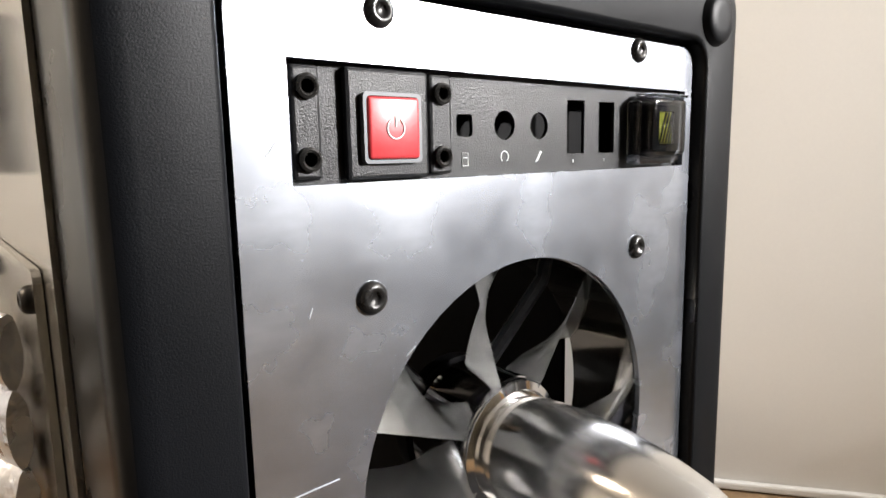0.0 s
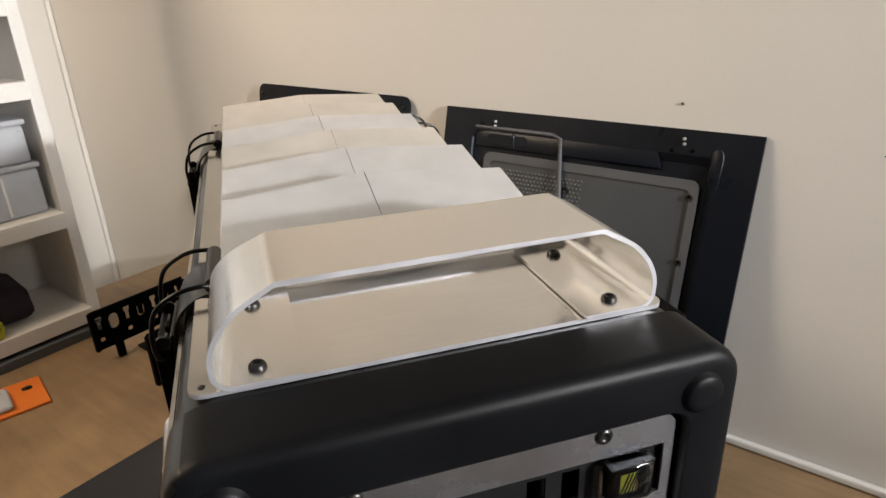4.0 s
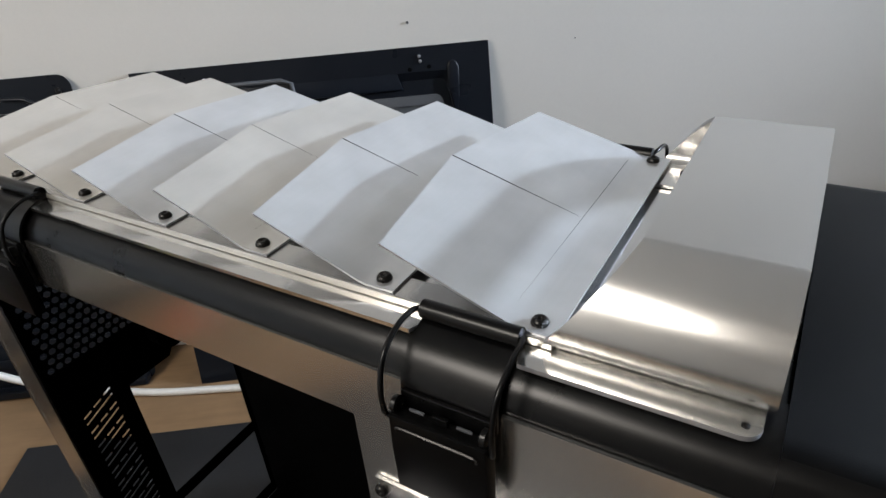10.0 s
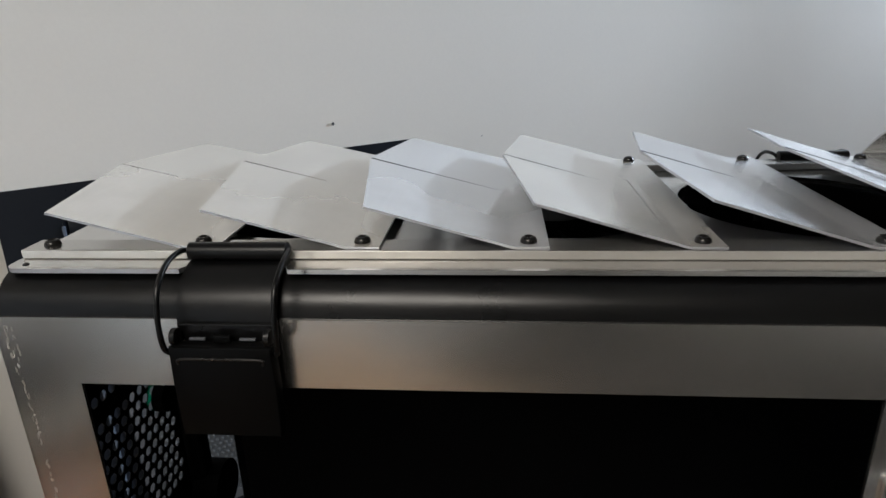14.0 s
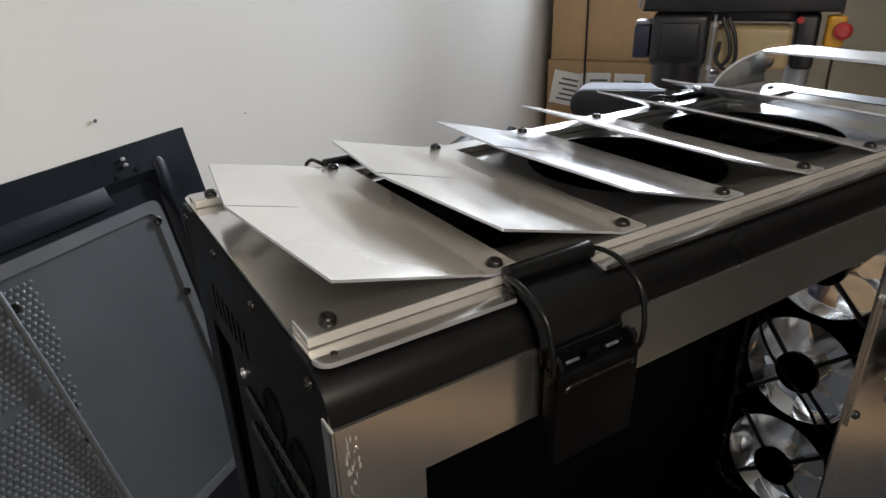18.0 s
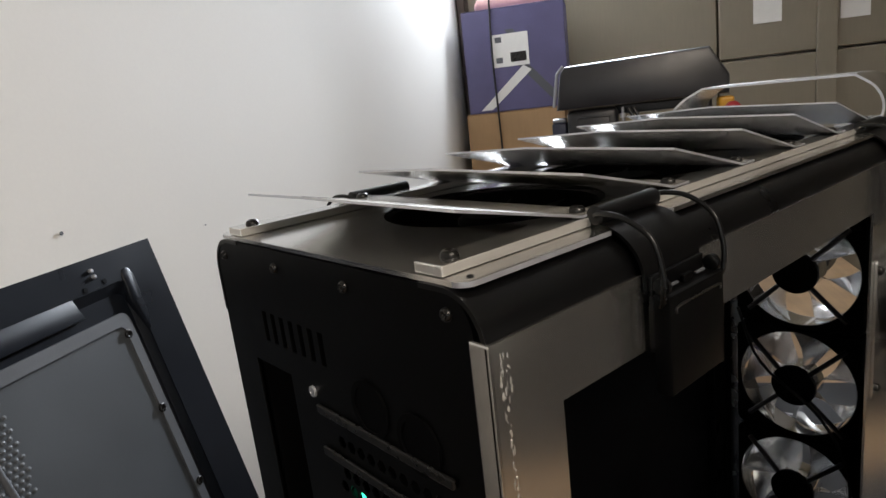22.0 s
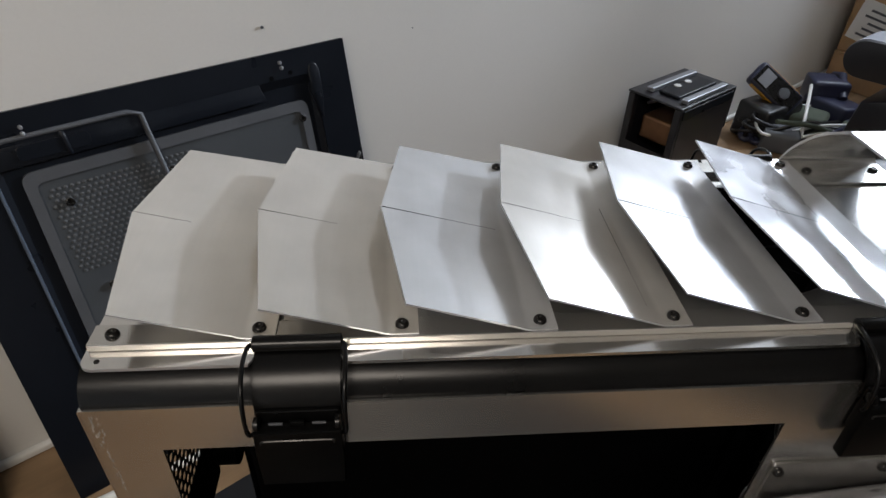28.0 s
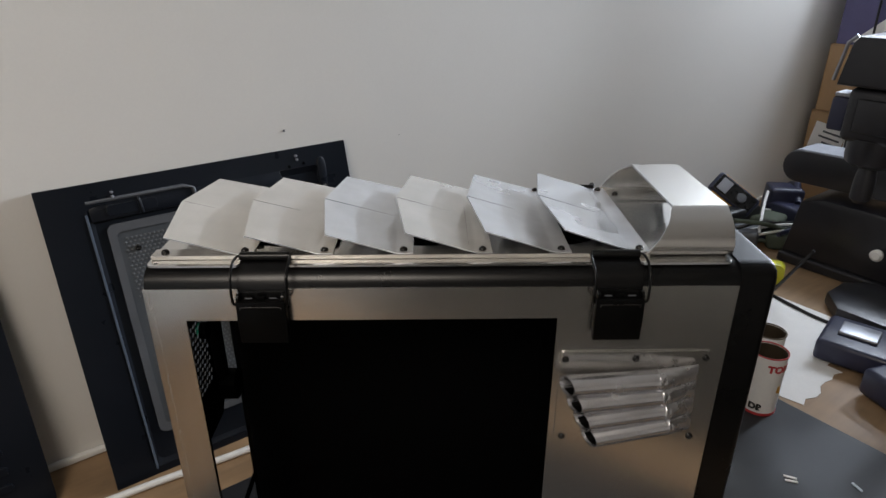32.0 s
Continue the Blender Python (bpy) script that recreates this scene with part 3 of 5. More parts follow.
# back panel with vents
vents = [[(0.0985 + 0.0095 * i, 0.497), (0.1030 + 0.0095 * i, 0.497), (0.1030 + 0.0095 * i, 0.5135), (0.0985 + 0.0095 * i, 0.5135)] for i in range(7)]
io = [(0.064, 0.142), (0.178, 0.142), (0.178, 0.483), (0.138, 0.483), (0.138, 0.335), (0.112, 0.300), (0.064, 0.300)]
low_gap = [(0.066, 0.030), (0.178, 0.030), (0.178, 0.126), (0.066, 0.126)]
grille = []
for i in range(12):
    for j in range(13):
        u, v = 0.010 + 0.0078 * (i + 0.5 * (j % 2)), 0.362 + 0.0082 * j
        if u < 0.108 and not 0.447 < v < 0.4565 and v < 0.4670:
            grille.append(circle(u, v, 0.0033, 6))
slots = []
for j in range(9):
    v = 0.142 + 0.0185 * j
    slots.append([(0.016, v), (0.047, v + 0.0130), (0.047, v + 0.0155), (0.016, v + 0.0025)])
    for u in (0.016, 0.0275, 0.039):
        w = v + 0.0075 + 0.42 * (u - 0.016)
        if w < 0.312:
            slots.append([(u, w), (u + 0.0085, w + 0.0030), (u + 0.0085, w + 0.0056), (u, w + 0.0026)])
back = case_part("back_panel", ring_plate(round_rect(-0.0035, 0.012, 0.2085, 0.5485, 0.016, 6), vents + [io, low_gap] + grille + slots, "y", 0.5633, 0.5640), LATCH_BLACK, label="black steel back panel with perforated grille and vents")
for x in (0.0086, 0.0727, 0.1352, 0.1954):
    screw_at(back, (x, 0.5640, 0.5395 + CZ), (-90, 0, 0), 0.0026)
for x, z in ((0.066, 0.487), (0.034, 0.482)):
    part("grommet", lathe([(0.0130, 0.5638), (0.0130, 0.5652), (0.0105, 0.5652), (0.0105, 0.5645), (0.001, 0.5645)], 32, "y"), INNER, back, "black rubber grommet", smooth=30, m=pose(x, 0, z + CZ))
for z in (0.4735, 0.4515):
    part("ridge", box((0.014, 0.5642, z - 0.0022 + CZ), (0.112, 0.5662, z + 0.0022 + CZ), 0.0008), SCREW, back)
part("socket_ring", lathe([(0.0028, 0.5640), (0.0028, 0.5652), (0.0017, 0.5655), (0.0015, 0.5645)], 18, "y"), ALU_EDGE, back, "bright metal ring", smooth=40, m=pose(0.1156, 0, 0.4807 + CZ))
# shield added so the green glow stays hidden from inside the case
part("led_shield", lathe([(0.0098, 0.5550), (0.0098, 0.5618), (0.0088, 0.5620), (0.0088, 0.5566), (0.001, 0.5566)], 24, "y"), INNER, back, "black shield added to hide the light from inside", smooth=40, m=pose(0.0880, 0, 0.430 + CZ))
led = part("led", lathe([(0.0086, 0.5568), (0.0086, 0.5578), (0.005, 0.5586)], 20, "y"), LED, back, "small green indicator light", m=pose(0.0880, 0, 0.430 + CZ))

# inside: tray, floor, posts
case_part("motherboard_tray", box((0.1815, 0.060, 0.012), (0.1840, 0.5595, 0.545), 0.0005), INNER, label="black steel motherboard tray")
case_part("case_floor", box((-0.011, 0.034, 0.006), (0.2085, 0.5625, 0.012), 0.001), INNER)
for x in (0.018, 0.193):
    for y in (0.08, 0.52):
        case_part("foot", lathe([(0.016, 0.0055), (0.016, 0.006)], 20), SCREW).matrix_basis = pose(x, y, 0)
case_part("frame_post", box((0.196, 0.535, 0.012), (0.2085, 0.5595, 0.545), 0.001), INNER)
case_part("frame_post", box((0.196, 0.036, 0.012), (0.2085, 0.060, 0.545), 0.001), INNER)
case_part("frame_beam", box((0.196, 0.060, 0.012), (0.2085, 0.535, 0.030), 0.001), INNER)
case_part("cable_duct", box((0.100, 0.548, 0.335), (0.114, 0.5615, 0.47), 0.005, 3), INNER, smooth=40)
knob = lathe([(0.018, 0.540), (0.018, 0.557), (0.016, 0.559)], 28, "y")
bmesh.ops.translate(knob, vec=(0.112, 0, 0.342), verts=knob.verts)
case_part("round_boss", knob, INNER, smooth=40)

# ---- front bezel ----
ring = ring_plate(round_rect(-0.0098, 0.006, 0.2090, 0.551, 0.016, 6), [round_rect(0.0130, 0.05, 0.1848, 0.5250, 0.009, 6)], "y", 0.0, 0.034)
rim = [e for e in ring.edges if all(abs(v.co.y) < 1e-6 for v in e.verts) and len(e.link_faces) == 2 and abs(e.calc_face_angle(0)) > 1 and (min(v.co.x for v in e.verts) < 0.0120 or max(v.co.x for v in e.verts) > 0.1860 or max(v.co.z for v in e.verts) > 0.5260 or min(v.co.z for v in e.verts) < 0.049)]
lip = [e for e in ring.edges if all(abs(v.co.y) < 1e-6 for v in e.verts) and len(e.link_faces) == 2 and abs(e.calc_face_angle(0)) > 1 and e not in rim]
bmesh.ops.bevel(ring, geom=rim, offset=0.0075, segments=5, profile=0.6, affect="EDGES")
bmesh.ops.bevel(ring, geom=[e for e in lip if e.is_valid], offset=0.0018, segments=3, profile=0.5, affect="EDGES")
bezel = case_part("front_bezel", ring, BEZEL, label="black textured plastic front bezel with rounded edges", smooth=35)
# dark ring added behind the panel gap so no bright background shows through
part("bezel_backing", ring_plate(round_rect(0.007, 0.045, 0.190, 0.530, 0.006, 3), [round_rect(0.0185, 0.062, 0.1785, 0.5185, 0.004, 3)], "y", 0.0064, 0.0082), INNER, bezel, m=pose(0, 0, CZ))
bezel.data.materials.append(BLACK)
for f in bezel.data.polygons:
    if f.normal.x < -0.45:
        f.material_index = 1
for x, z in ((0.0085, 0.5330), (0.1895, 0.5328), (0.0075, 0.03), (0.1915, 0.03)):
    stud = lathe([(0.0106, 0.0022), (0.0100, 0.0004), (0.0090, -0.0002), (0.0084, -0.0018), (0.0072, -0.0027), (0.004, -0.0030)], 36, "y")
    part("round_stud", stud, BEZEL, bezel, "round raised black stud", smooth=45, m=pose(x, 0, z + CZ))

fan_z = (0.402, 0.279, 0.156)
front_holes = [circle(0.098, z, 0.0572, 72) for z in fan_z]
slot = [(0.0275, 0.4828), (0.178, 0.4828), (0.178, 0.5082), (0.0275, 0.5082)]
front = case_part("front_panel", ring_plate(round_rect(0.0154, 0.053, 0.1824, 0.5228, 0.007, 6), front_holes + [slot], "y", 0.0042, 0.0060), ALU_FRONT, label="scuffed aluminium front panel with round fan openings", smooth=30)
for x, z in ((0.0500, 0.5195), (0.1490, 0.5195)):
    screw_at(front, (x, 0.0042, z + CZ), (90, 0, 0), 0.0038, 0.62)
for z in fan_z:
    for x, s in ((-0.0525, 1), (0.0525, 1), (-0.0525, -1), (0.0525, -1)):
        screw_at(front, (0.098 + x, 0.0042, z + s * 0.0548 + CZ), (90, 0, 0), 0.0040, 0.62)

for x, z, a, n in ((0.0235, 0.4905, 50, 0.0022), (0.0300, 0.4560, 70, 0.0012), (0.0270, 0.4165, 2, 0.0080), (0.0560, 0.4420, 35, 0.0016)):
    c, q = math.cos(radians(a)) * n, math.sin(radians(a)) * n
    part("scratch", tube([(x - c, 0.00415, z - q + CZ), (x + c, 0.00415, z + q + CZ)], 0.00016, 4), ALU_EDGE, front, "bright scratch in the panel")

# control strip
controls = [round_rect(0.0744, 0.4928, 0.0800, 0.4984, 0.001, 2), circle(0.0917, 0.4958, 0.0039, 24), circle(0.1055, 0.4958, 0.0037, 24), [(0.1178, 0.4878), (0.1260, 0.4878), (0.1260, 0.5034), (0.1178, 0.5034)], [(0.1331, 0.4878), (0.1411, 0.4878), (0.1411, 0.5034), (0.1331, 0.5034)]]
strip = case_part("control_strip", ring_plate([(0.0265, 0.4820), (0.179, 0.4820), (0.179, 0.5092), (0.0265, 0.5092)], controls, "y", 0.0072, 0.0084), STRIP, label="black front port strip with icons")
part("strip_backing", box((0.026, 0.0150, 0.4815 + CZ), (0.179, 0.0160, 0.51 + CZ)), INNER, strip)
for x0, x1 in ((0.0285, 0.0352), (0.0643, 0.0712)):
    bracket = part("bracket", box((x0, 0.0050, 0.4838 + CZ), (x1, 0.0072, 0.5072 + CZ), 0.0008), STRIP, strip)
    for z in (0.4880, 0.5028):
        socket = lathe([(0.0026, 0.0), (0.0026, 0.0010), (0.0020, 0.0013), (0.0015, 0.0010), (0.0014, -0.0008)], 20)
        part("socket_screw", socket, SCREW, strip, "black socket screw", smooth=40, m=pose((x0 + x1) / 2, 0.0050, z + CZ, 90, 0, 0))
part("button_housing", box((0.0412, 0.0050, 0.4832 + CZ), (0.0640, 0.0072, 0.5076 + CZ), 0.0010), STRIP, strip)
button = part("power_button", box((0.0456, 0.0030, 0.4877 + CZ), (0.0597, 0.0052, 0.5014 + CZ), 0.0008, 3), RED, strip, "square red power button", smooth=40)
part("button_skirt", ring_plate(round_rect(0.0447, 0.4868 + CZ, 0.0606, 0.5023 + CZ, 0.001, 2), [round_rect(0.0455, 0.4876 + CZ, 0.0598, 0.5015 + CZ, 0.001, 2)], "y", 0.0036, 0.0052), FRAME_GREY, strip)
arc = [(0.0527 + 0.0023 * math.cos(radians(a)), 0.00288, 0.4945 + CZ + 0.0023 * math.sin(radians(a))) for a in range(125, 416, 12)]
part("power_symbol", tube(arc, 0.0002, 4, tube([(0.0527, 0.00288, 0.4948 + CZ), (0.0527, 0.00288, 0.4974 + CZ)], 0.0002, 4)), PALE, button, "pale power symbol")


def icon(points, closed=False):
    pts = [(x, 0.0071, z + CZ) for x, z in points]
    part("port_icon", tube(pts + pts[:1] if closed else pts, 0.00016, 4), PALE, strip, "fine pale printed icon")


icon([(0.0762, 0.4855), (0.0782, 0.4855), (0.0782, 0.4887), (0.0762, 0.4887)], True)
icon([(0.0764, 0.4875), (0.0780, 0.4875)])
icon([(0.0915 + 0.0014 * math.cos(radians(a)), 0.4875 + 0.0015 * math.sin(radians(a))) for a in range(-50, 231, 20)])
icon([(0.1040, 0.4858), (0.1060, 0.4888)])
icon([(0.1046, 0.4860), (0.1064, 0.4886)])
icon([(0.1206, 0.4852), (0.1206, 0.4862)])
icon([(0.1359, 0.4852), (0.1359, 0.4862)])

# guarded toggle under a clear flip cover
guard = part("switch_cover", box((0.1500, -0.0010, 0.4862 + CZ), (0.1712, 0.0068, 0.5052 + CZ), 0.002, 3), SMOKE, strip, "smoked clear flip cover over a switch", smooth=40)
part("cover_hinge", box((0.1470, 0.0020, 0.4838 + CZ), (0.1718, 0.0068, 0.4868 + CZ), 0.001), SMOKE, strip)
part("cover_hinge", box((0.1470, 0.0020, 0.4868 + CZ), (0.1492, 0.0068, 0.5040 + CZ), 0.001), SMOKE, strip)
part("cover_lip", box((0.1505, -0.0014, 0.5053 + CZ), (0.1708, 0.0060, 0.5062 + CZ), 0.0004), SMOKE, strip)
toggle = part("switch_face", box((0.1562, 0.0022, 0.4906 + CZ), (0.1646, 0.0066, 0.5004 + CZ), 0.0006), YELLOW, strip, "yellow switch face with black diagonal stripes")
part("switch_bezel", ring_plate(round_rect(0.1535, 0.4882 + CZ, 0.1675, 0.5026 + CZ, 0.001, 2), [round_rect(0.1560, 0.4904 + CZ, 0.1648, 0.5006 + CZ, 0.0005, 2)], "y", 0.0016, 0.0068), INNER, strip)
for i in range(5):
    x = 0.1563 + 0.0017 * i
    ends = [(x, 0.4908 + CZ), (x + 0.0008, 0.4908 + CZ), (min(x + 0.0042, 0.1645), 0.5002 + CZ), (min(x + 0.0034, 0.1640), 0.5002 + CZ)]
    part("stripe", prism(ends, "y", 0.0018, 0.0021), SCREW, toggle)


# ---- chrome front fans ----
def blade_mesh():
    """One of seven blades: a straight leading edge, twisting back and widening towards the tip."""
    bm = bmesh.new()
    rows = []
    for i in range(8):
        f = i / 7
        r = 0.0185 + 0.0370 * f
        span = radians(14 + 23 * f)
        row = []
        for j in range(8):
            u = j / 7
            a = -span * u - radians(4) * f * (1 - u) * u
            row.append(bm.verts.new((r * math.cos(a), -0.0115 + 0.0215 * u**0.85 - 0.002 * f * math.sin(math.pi * u), r * math.sin(a))))
        rows.append(row)
    for p, q in zip(rows, rows[1:]):
        for j in range(7):
            bm.faces.new((p[j], p[j + 1], q[j + 1], q[j]))
    bmesh.ops.solidify(bm, geom=list(bm.faces), thickness=0.0010)
    bmesh.ops.recalc_face_normals(bm, faces=list(bm.faces))
    return bm


blade = None
for n, z in enumerate(fan_z):
    fan = case_part("front_fan", ring_plate(round_rect(0.038, z - 0.06, 0.158, z + 0.06, 0.008), [circle(0.098, z, 0.0576, 56)], "y", 0.0075, 0.033), INNER, label="square fan frame holding chrome blades", smooth=30)
    part("fan_shroud", lathe([(0.0575, 0.0063), (0.0575, 0.0325), (0.0566, 0.0325), (0.0569, 0.0063), (0.0575, 0.0063)], 56, "y", None, False), CHROME, fan, "chrome inner ring", smooth=40, m=pose(0.098, 0, z + CZ))
    part("hub", lathe([(0.019, 0.0345), (0.0205, 0.033), (0.0205, 0.012), (0.0195, 0.0100), (0.0172, 0.0092), (0.0165, 0.0098), (0.002, 0.0098)], 40, "y"), CHROME, fan, "chrome hub ring", smooth=40, m=pose(0.098, 0, z + CZ))
    part("motor_cap", lathe([(0.0215, 0.0352), (0.0215, 0.040), (0.020, 0.0412)], 36, "y"), INNER, fan, "dark round motor cap", smooth=40, m=pose(0.098, 0, z + CZ))
    for k in range(4):
        a = radians(45 + 90 * k)
        part("strut", tube([(0.020 * math.cos(a), 0.037, 0.020 * math.sin(a)), (0.066 * math.cos(a), 0.0345, 0.066 * math.sin(a))], 0.0026, 8), MACHINE, fan, m=pose(0.098, 0, z + CZ))
    for k in range(7):
        m = pose(0.098, 0.021, z + CZ) @ Matrix.Rotation(-radians(4 + 17 * n) - math.tau * k / 7, 4, "Y")
        if blade is None:
            blade = part("fan_blade", blade_mesh(), BLADE, fan, "curved chrome blade", smooth=40, m=m)
        else:
            again(blade, m, fan)
    if n == 0:
        cone = lathe([(0.0150, 0.0098), (0.0163, 0.004), (0.0168, -0.004), (0.0166, -0.014), (0.0156, -0.026), (0.0136, -0.038), (0.0106, -0.049), (0.0070, -0.057), (0.0035, -0.0615), (0.0, -0.063)], 48, "y")
        part("spinner_cone", cone, POLISHED, fan, "long polished spinner cone", smooth=40, m=pose(0.098, 0, z + CZ))
wire = tube(smooth_path([(0.15, 0.05, 0.36), (0.12, 0.065, 0.31), (0.06, 0.075, 0.27), (0.035, 0.07, 0.21), (0.04, 0.06, 0.12)]), 0.0016, 6)
case_part("fan_cable", wire, DARK_CABLE, label="thin black fan cable", smooth=60)


# ---- over-centre latches ----
def lever_mesh():
    bm = bmesh.new()
    prism([(-0.0212, -0.0075), (0.0212, -0.0075), (0.0218, -0.026), (0.0212, -0.0490), (-0.0212, -0.0490), (-0.0218, -0.026)], "x", -0.0105, -0.0030, 0.0010, bm)
    return bm


def latch_parts(parent, m):
    """A latch about its own place: y along the edge, x inwards from the sheet's plane, z up from the sheet's top edge."""
    saddle = [(0.0290, 0.0172), (0.0265, 0.0172)] + corner_arc(0.0220, -0.0035, 0.0208, 84, 180, 9) + [(0.0010, -0.0080)]
    part("saddle", sheet(saddle, -0.0014, -0.0212, 0.0212), BLACK, parent, "black plate curved over the edge", smooth=30, m=m)
    part("roller", lathe([(0.0028, -0.0222), (0.0040, -0.0215), (0.0040, 0.0215), (0.0028, 0.0222)], 18, "y"), BLACK, parent, "black roller bar", smooth=40, m=m @ pose(0.0215, 0, 0.0222))
    part("roller_lip", box((0.0200, -0.0190, 0.0150), (0.0255, 0.0190, 0.0192), 0.0012), BLACK, parent, m=m)
    for s in (-1, 1):
        path = smooth_path([(0.0215, 0.0215 * s, 0.0222), (0.0170, 0.0235 * s, 0.0238), (0.0060, 0.0243 * s, 0.0225), (-0.0050, 0.0240 * s, 0.0155), (-0.0092, 0.0238 * s, 0.0030), (-0.0090, 0.0236 * s, -0.0080), (-0.0072, 0.0224 * s, -0.0115), (-0.0065, 0.0205 * s, -0.0115)], 5)
        part("bail_wire", tube(path, 0.0012, 8), BLACK, parent, "bent black wire loop", smooth=60, m=m)
        part("cheek", lathe([(0.0026, -0.0015), (0.0036, -0.001), (0.0036, 0.001), (0.0026, 0.0015)], 14, "y"), BLACK, parent, smooth=40, m=m @ pose(-0.0062, 0.0195 * s, -0.0045))
    part("lever", lever_mesh(), LATCH_BLACK, parent, "flat black latch lever", smooth=30, m=m)
    part("backing", box((-0.0022, -0.0200, -0.0320), (-0.0004, 0.0200, -0.0010), 0.0004), BLACK, parent, m=m)
    # grey dashes painted where light shows in the latch slots
    for y in (-0.0105, 0.0105):
        part("slot_light_dash", box((-0.0062, y - 0.0034, -0.0064), (-0.0050, y + 0.0034, -0.0053), 0.0003), FRAME_GREY, parent, "grey dash standing in for light in a latch slot", m=m)
    part("hinge_block", box((-0.0066, -0.0036, -0.0074), (-0.0045, 0.0036, -0.0040), 0.0005), LATCH_BLACK, parent, m=m)
    part("hinge_bar", box((-0.0100, -0.0216, -0.0098), (-0.0050, 0.0216, -0.0074), 0.0008), LATCH_BLACK, parent, m=m)
    part("lever_ridge", tube(smooth_path([(-0.0106, -0.0175, -0.0150), (-0.0108, -0.0165, -0.0126), (-0.0108, 0.0, -0.0124), (-0.0108, 0.0165, -0.0126), (-0.0106, 0.0175, -0.0150)], 4), 0.0006, 6), SCREW, parent, "lighter ridge along the lever's folded step", m=m)


for y in (0.1445, 0.4600):
    for x, turn in ((-0.0136, 0), (0.2110, 180)):
        dx = 0.0012 if turn == 0 else -0.0012
        latch = case_part("latch", box((x + min(0, dx), y - 0.018, 0.500), (x + max(0, dx), y + 0.018, 0.520), 0.0003), BLACK, label="black over-centre latch clipped over the lid edge")
        latch_parts(latch, pose(x, y, 0.534 + CZ, 0, 0, turn))

# ---- exhaust stubs on the side sheet ----
stub_plate = case_part("exhaust_plate", ring_plate(round_rect(0.0485, 0.3580, 0.1905, 0.4652, 0.003, 3), [], "x", -0.0156, -0.0138), ALU_SIDE, label="aluminium backing plate for four exhaust stubs")
stub_plate.location.x = 0.0022
for y, z in ((0.186, 0.4575), (0.120, 0.4580), (0.054, 0.4580), (0.183, 0.3670), (0.055, 0.3650)):
    screw_at(stub_plate, (-0.0156, y, z + CZ), (0, -90, 0), 0.0034)
for i in range(4):
    a = Vector((-0.0330, 0.1870 - 0.0087 * i, 0.4400 - 0.0200 * i))
    b = Vector((-0.0270, 0.0955 - 0.0045 * i, 0.4420 - 0.0172 * i))
    c = Vector((-0.0190, 0.0560, 0.4450 - 0.0195 * i))
    pipe = lathe([(0.0099, 0), (0.0099, (b - a).length), (0.0088, (b - a).length), (0.0088, 0.0), (0.0099, 0.0)], 28, "z", None, False)
    m = Matrix.Translation(a) @ (b - a).to_track_quat("Z", "Y").to_matrix().to_4x4()
    bmesh.ops.transform(pipe, matrix=m, verts=pipe.verts)
    for v in pipe.verts:
        if (v.co - a).length < 0.012:
            v.co.y += 0.5 * (v.co.x - a.x)
    bmesh.ops.translate(pipe, vec=(0, 0, CZ), verts=pipe.verts)
    stub = part("exhaust_stub", pipe, ALU_PIPE, stub_plate, "open aluminium exhaust tube pointing backwards", smooth=50)
    # near-black liner: the shade inside the bare tube is put into its colour
    shade_liner = lathe([(0.0087, 0.006), (0.0087, 0.060), (0.001, 0.060)], 24, "z", None, False)
    bmesh.ops.transform(shade_liner, matrix=m, verts=shade_liner.verts)
    for v in shade_liner.verts:
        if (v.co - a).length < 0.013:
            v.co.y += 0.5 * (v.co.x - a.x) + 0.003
    bmesh.ops.translate(shade_liner, vec=(0, 0, CZ), verts=shade_liner.verts)
    part("shade_liner", shade_liner, INNER, stub, "near-black liner standing in for shade inside the tube", smooth=50)
    joint = bmesh.new()
    rings = []
    for k in range(9):
        f = k / 8
        centre = b.lerp(c, f) - (c - b) * 0.15
        flat = 1 - 0.75 * f
        ring_v = []
        for q in range(18):
            t = math.tau * q / 18
            rough = 1 + 0.12 * noise.noise(Vector((q * 0.9, k * 0.7, i * 5.0)))
            ring_v.append(joint.verts.new(centre + Vector((math.cos(t) * 0.0104 * flat * rough, 0, math.sin(t) * 0.0106 * (1 - 0.1 * f) * rough))))
        rings.append(ring_v)
    for p, q in zip(rings, rings[1:]):
        for k in range(18):
            joint.faces.new((p[k], p[(k + 1) % 18], q[(k + 1) % 18], q[k]))
    joint.faces.new(rings[0]), joint.faces.new(rings[-1][::-1])
    bmesh.ops.recalc_face_normals(joint, faces=list(joint.faces))
    bmesh.ops.translate(joint, vec=(0, 0, CZ), verts=joint.verts)
    part("taped_joint", joint, WELD, stub, "crumpled foil-like weld at the tube's root", smooth=60)


# ---- things against the wall ----
def room_thing(name, x, y, z, turn, label, category, group="", lean=0.0):
    """A thing standing in the room's own directions; lean tips its top towards the wall."""
    return thing(name, ROOM @ pose(x, y, z, 0, 0, turn) @ pose(0, 0, 0, 0, lean, 0), label, category, group)


# steel case door leaning on the wall: its own x points into the wall, y along it, z up its face
panel = room_thing("case_door", 0.716, 0.0, 0.0005, 0, "dark steel case side door with mesh inset leaning on the wall", "case door", lean=12.8)
recess = round_rect(0.052, 0.012, 0.450, 0.464, 0.014, 4)
part("door_sheet", ring_plate([(-0.003, 0.0), (0.510, 0.0), (0.510, 0.499), (-0.003, 0.499)], [recess], "x", 0.0, 0.0016), PANEL, panel)
part("door_flange", box((0.0016, -0.003, 0.487), (0.0085, 0.510, 0.499), 0.001), PANEL, panel)
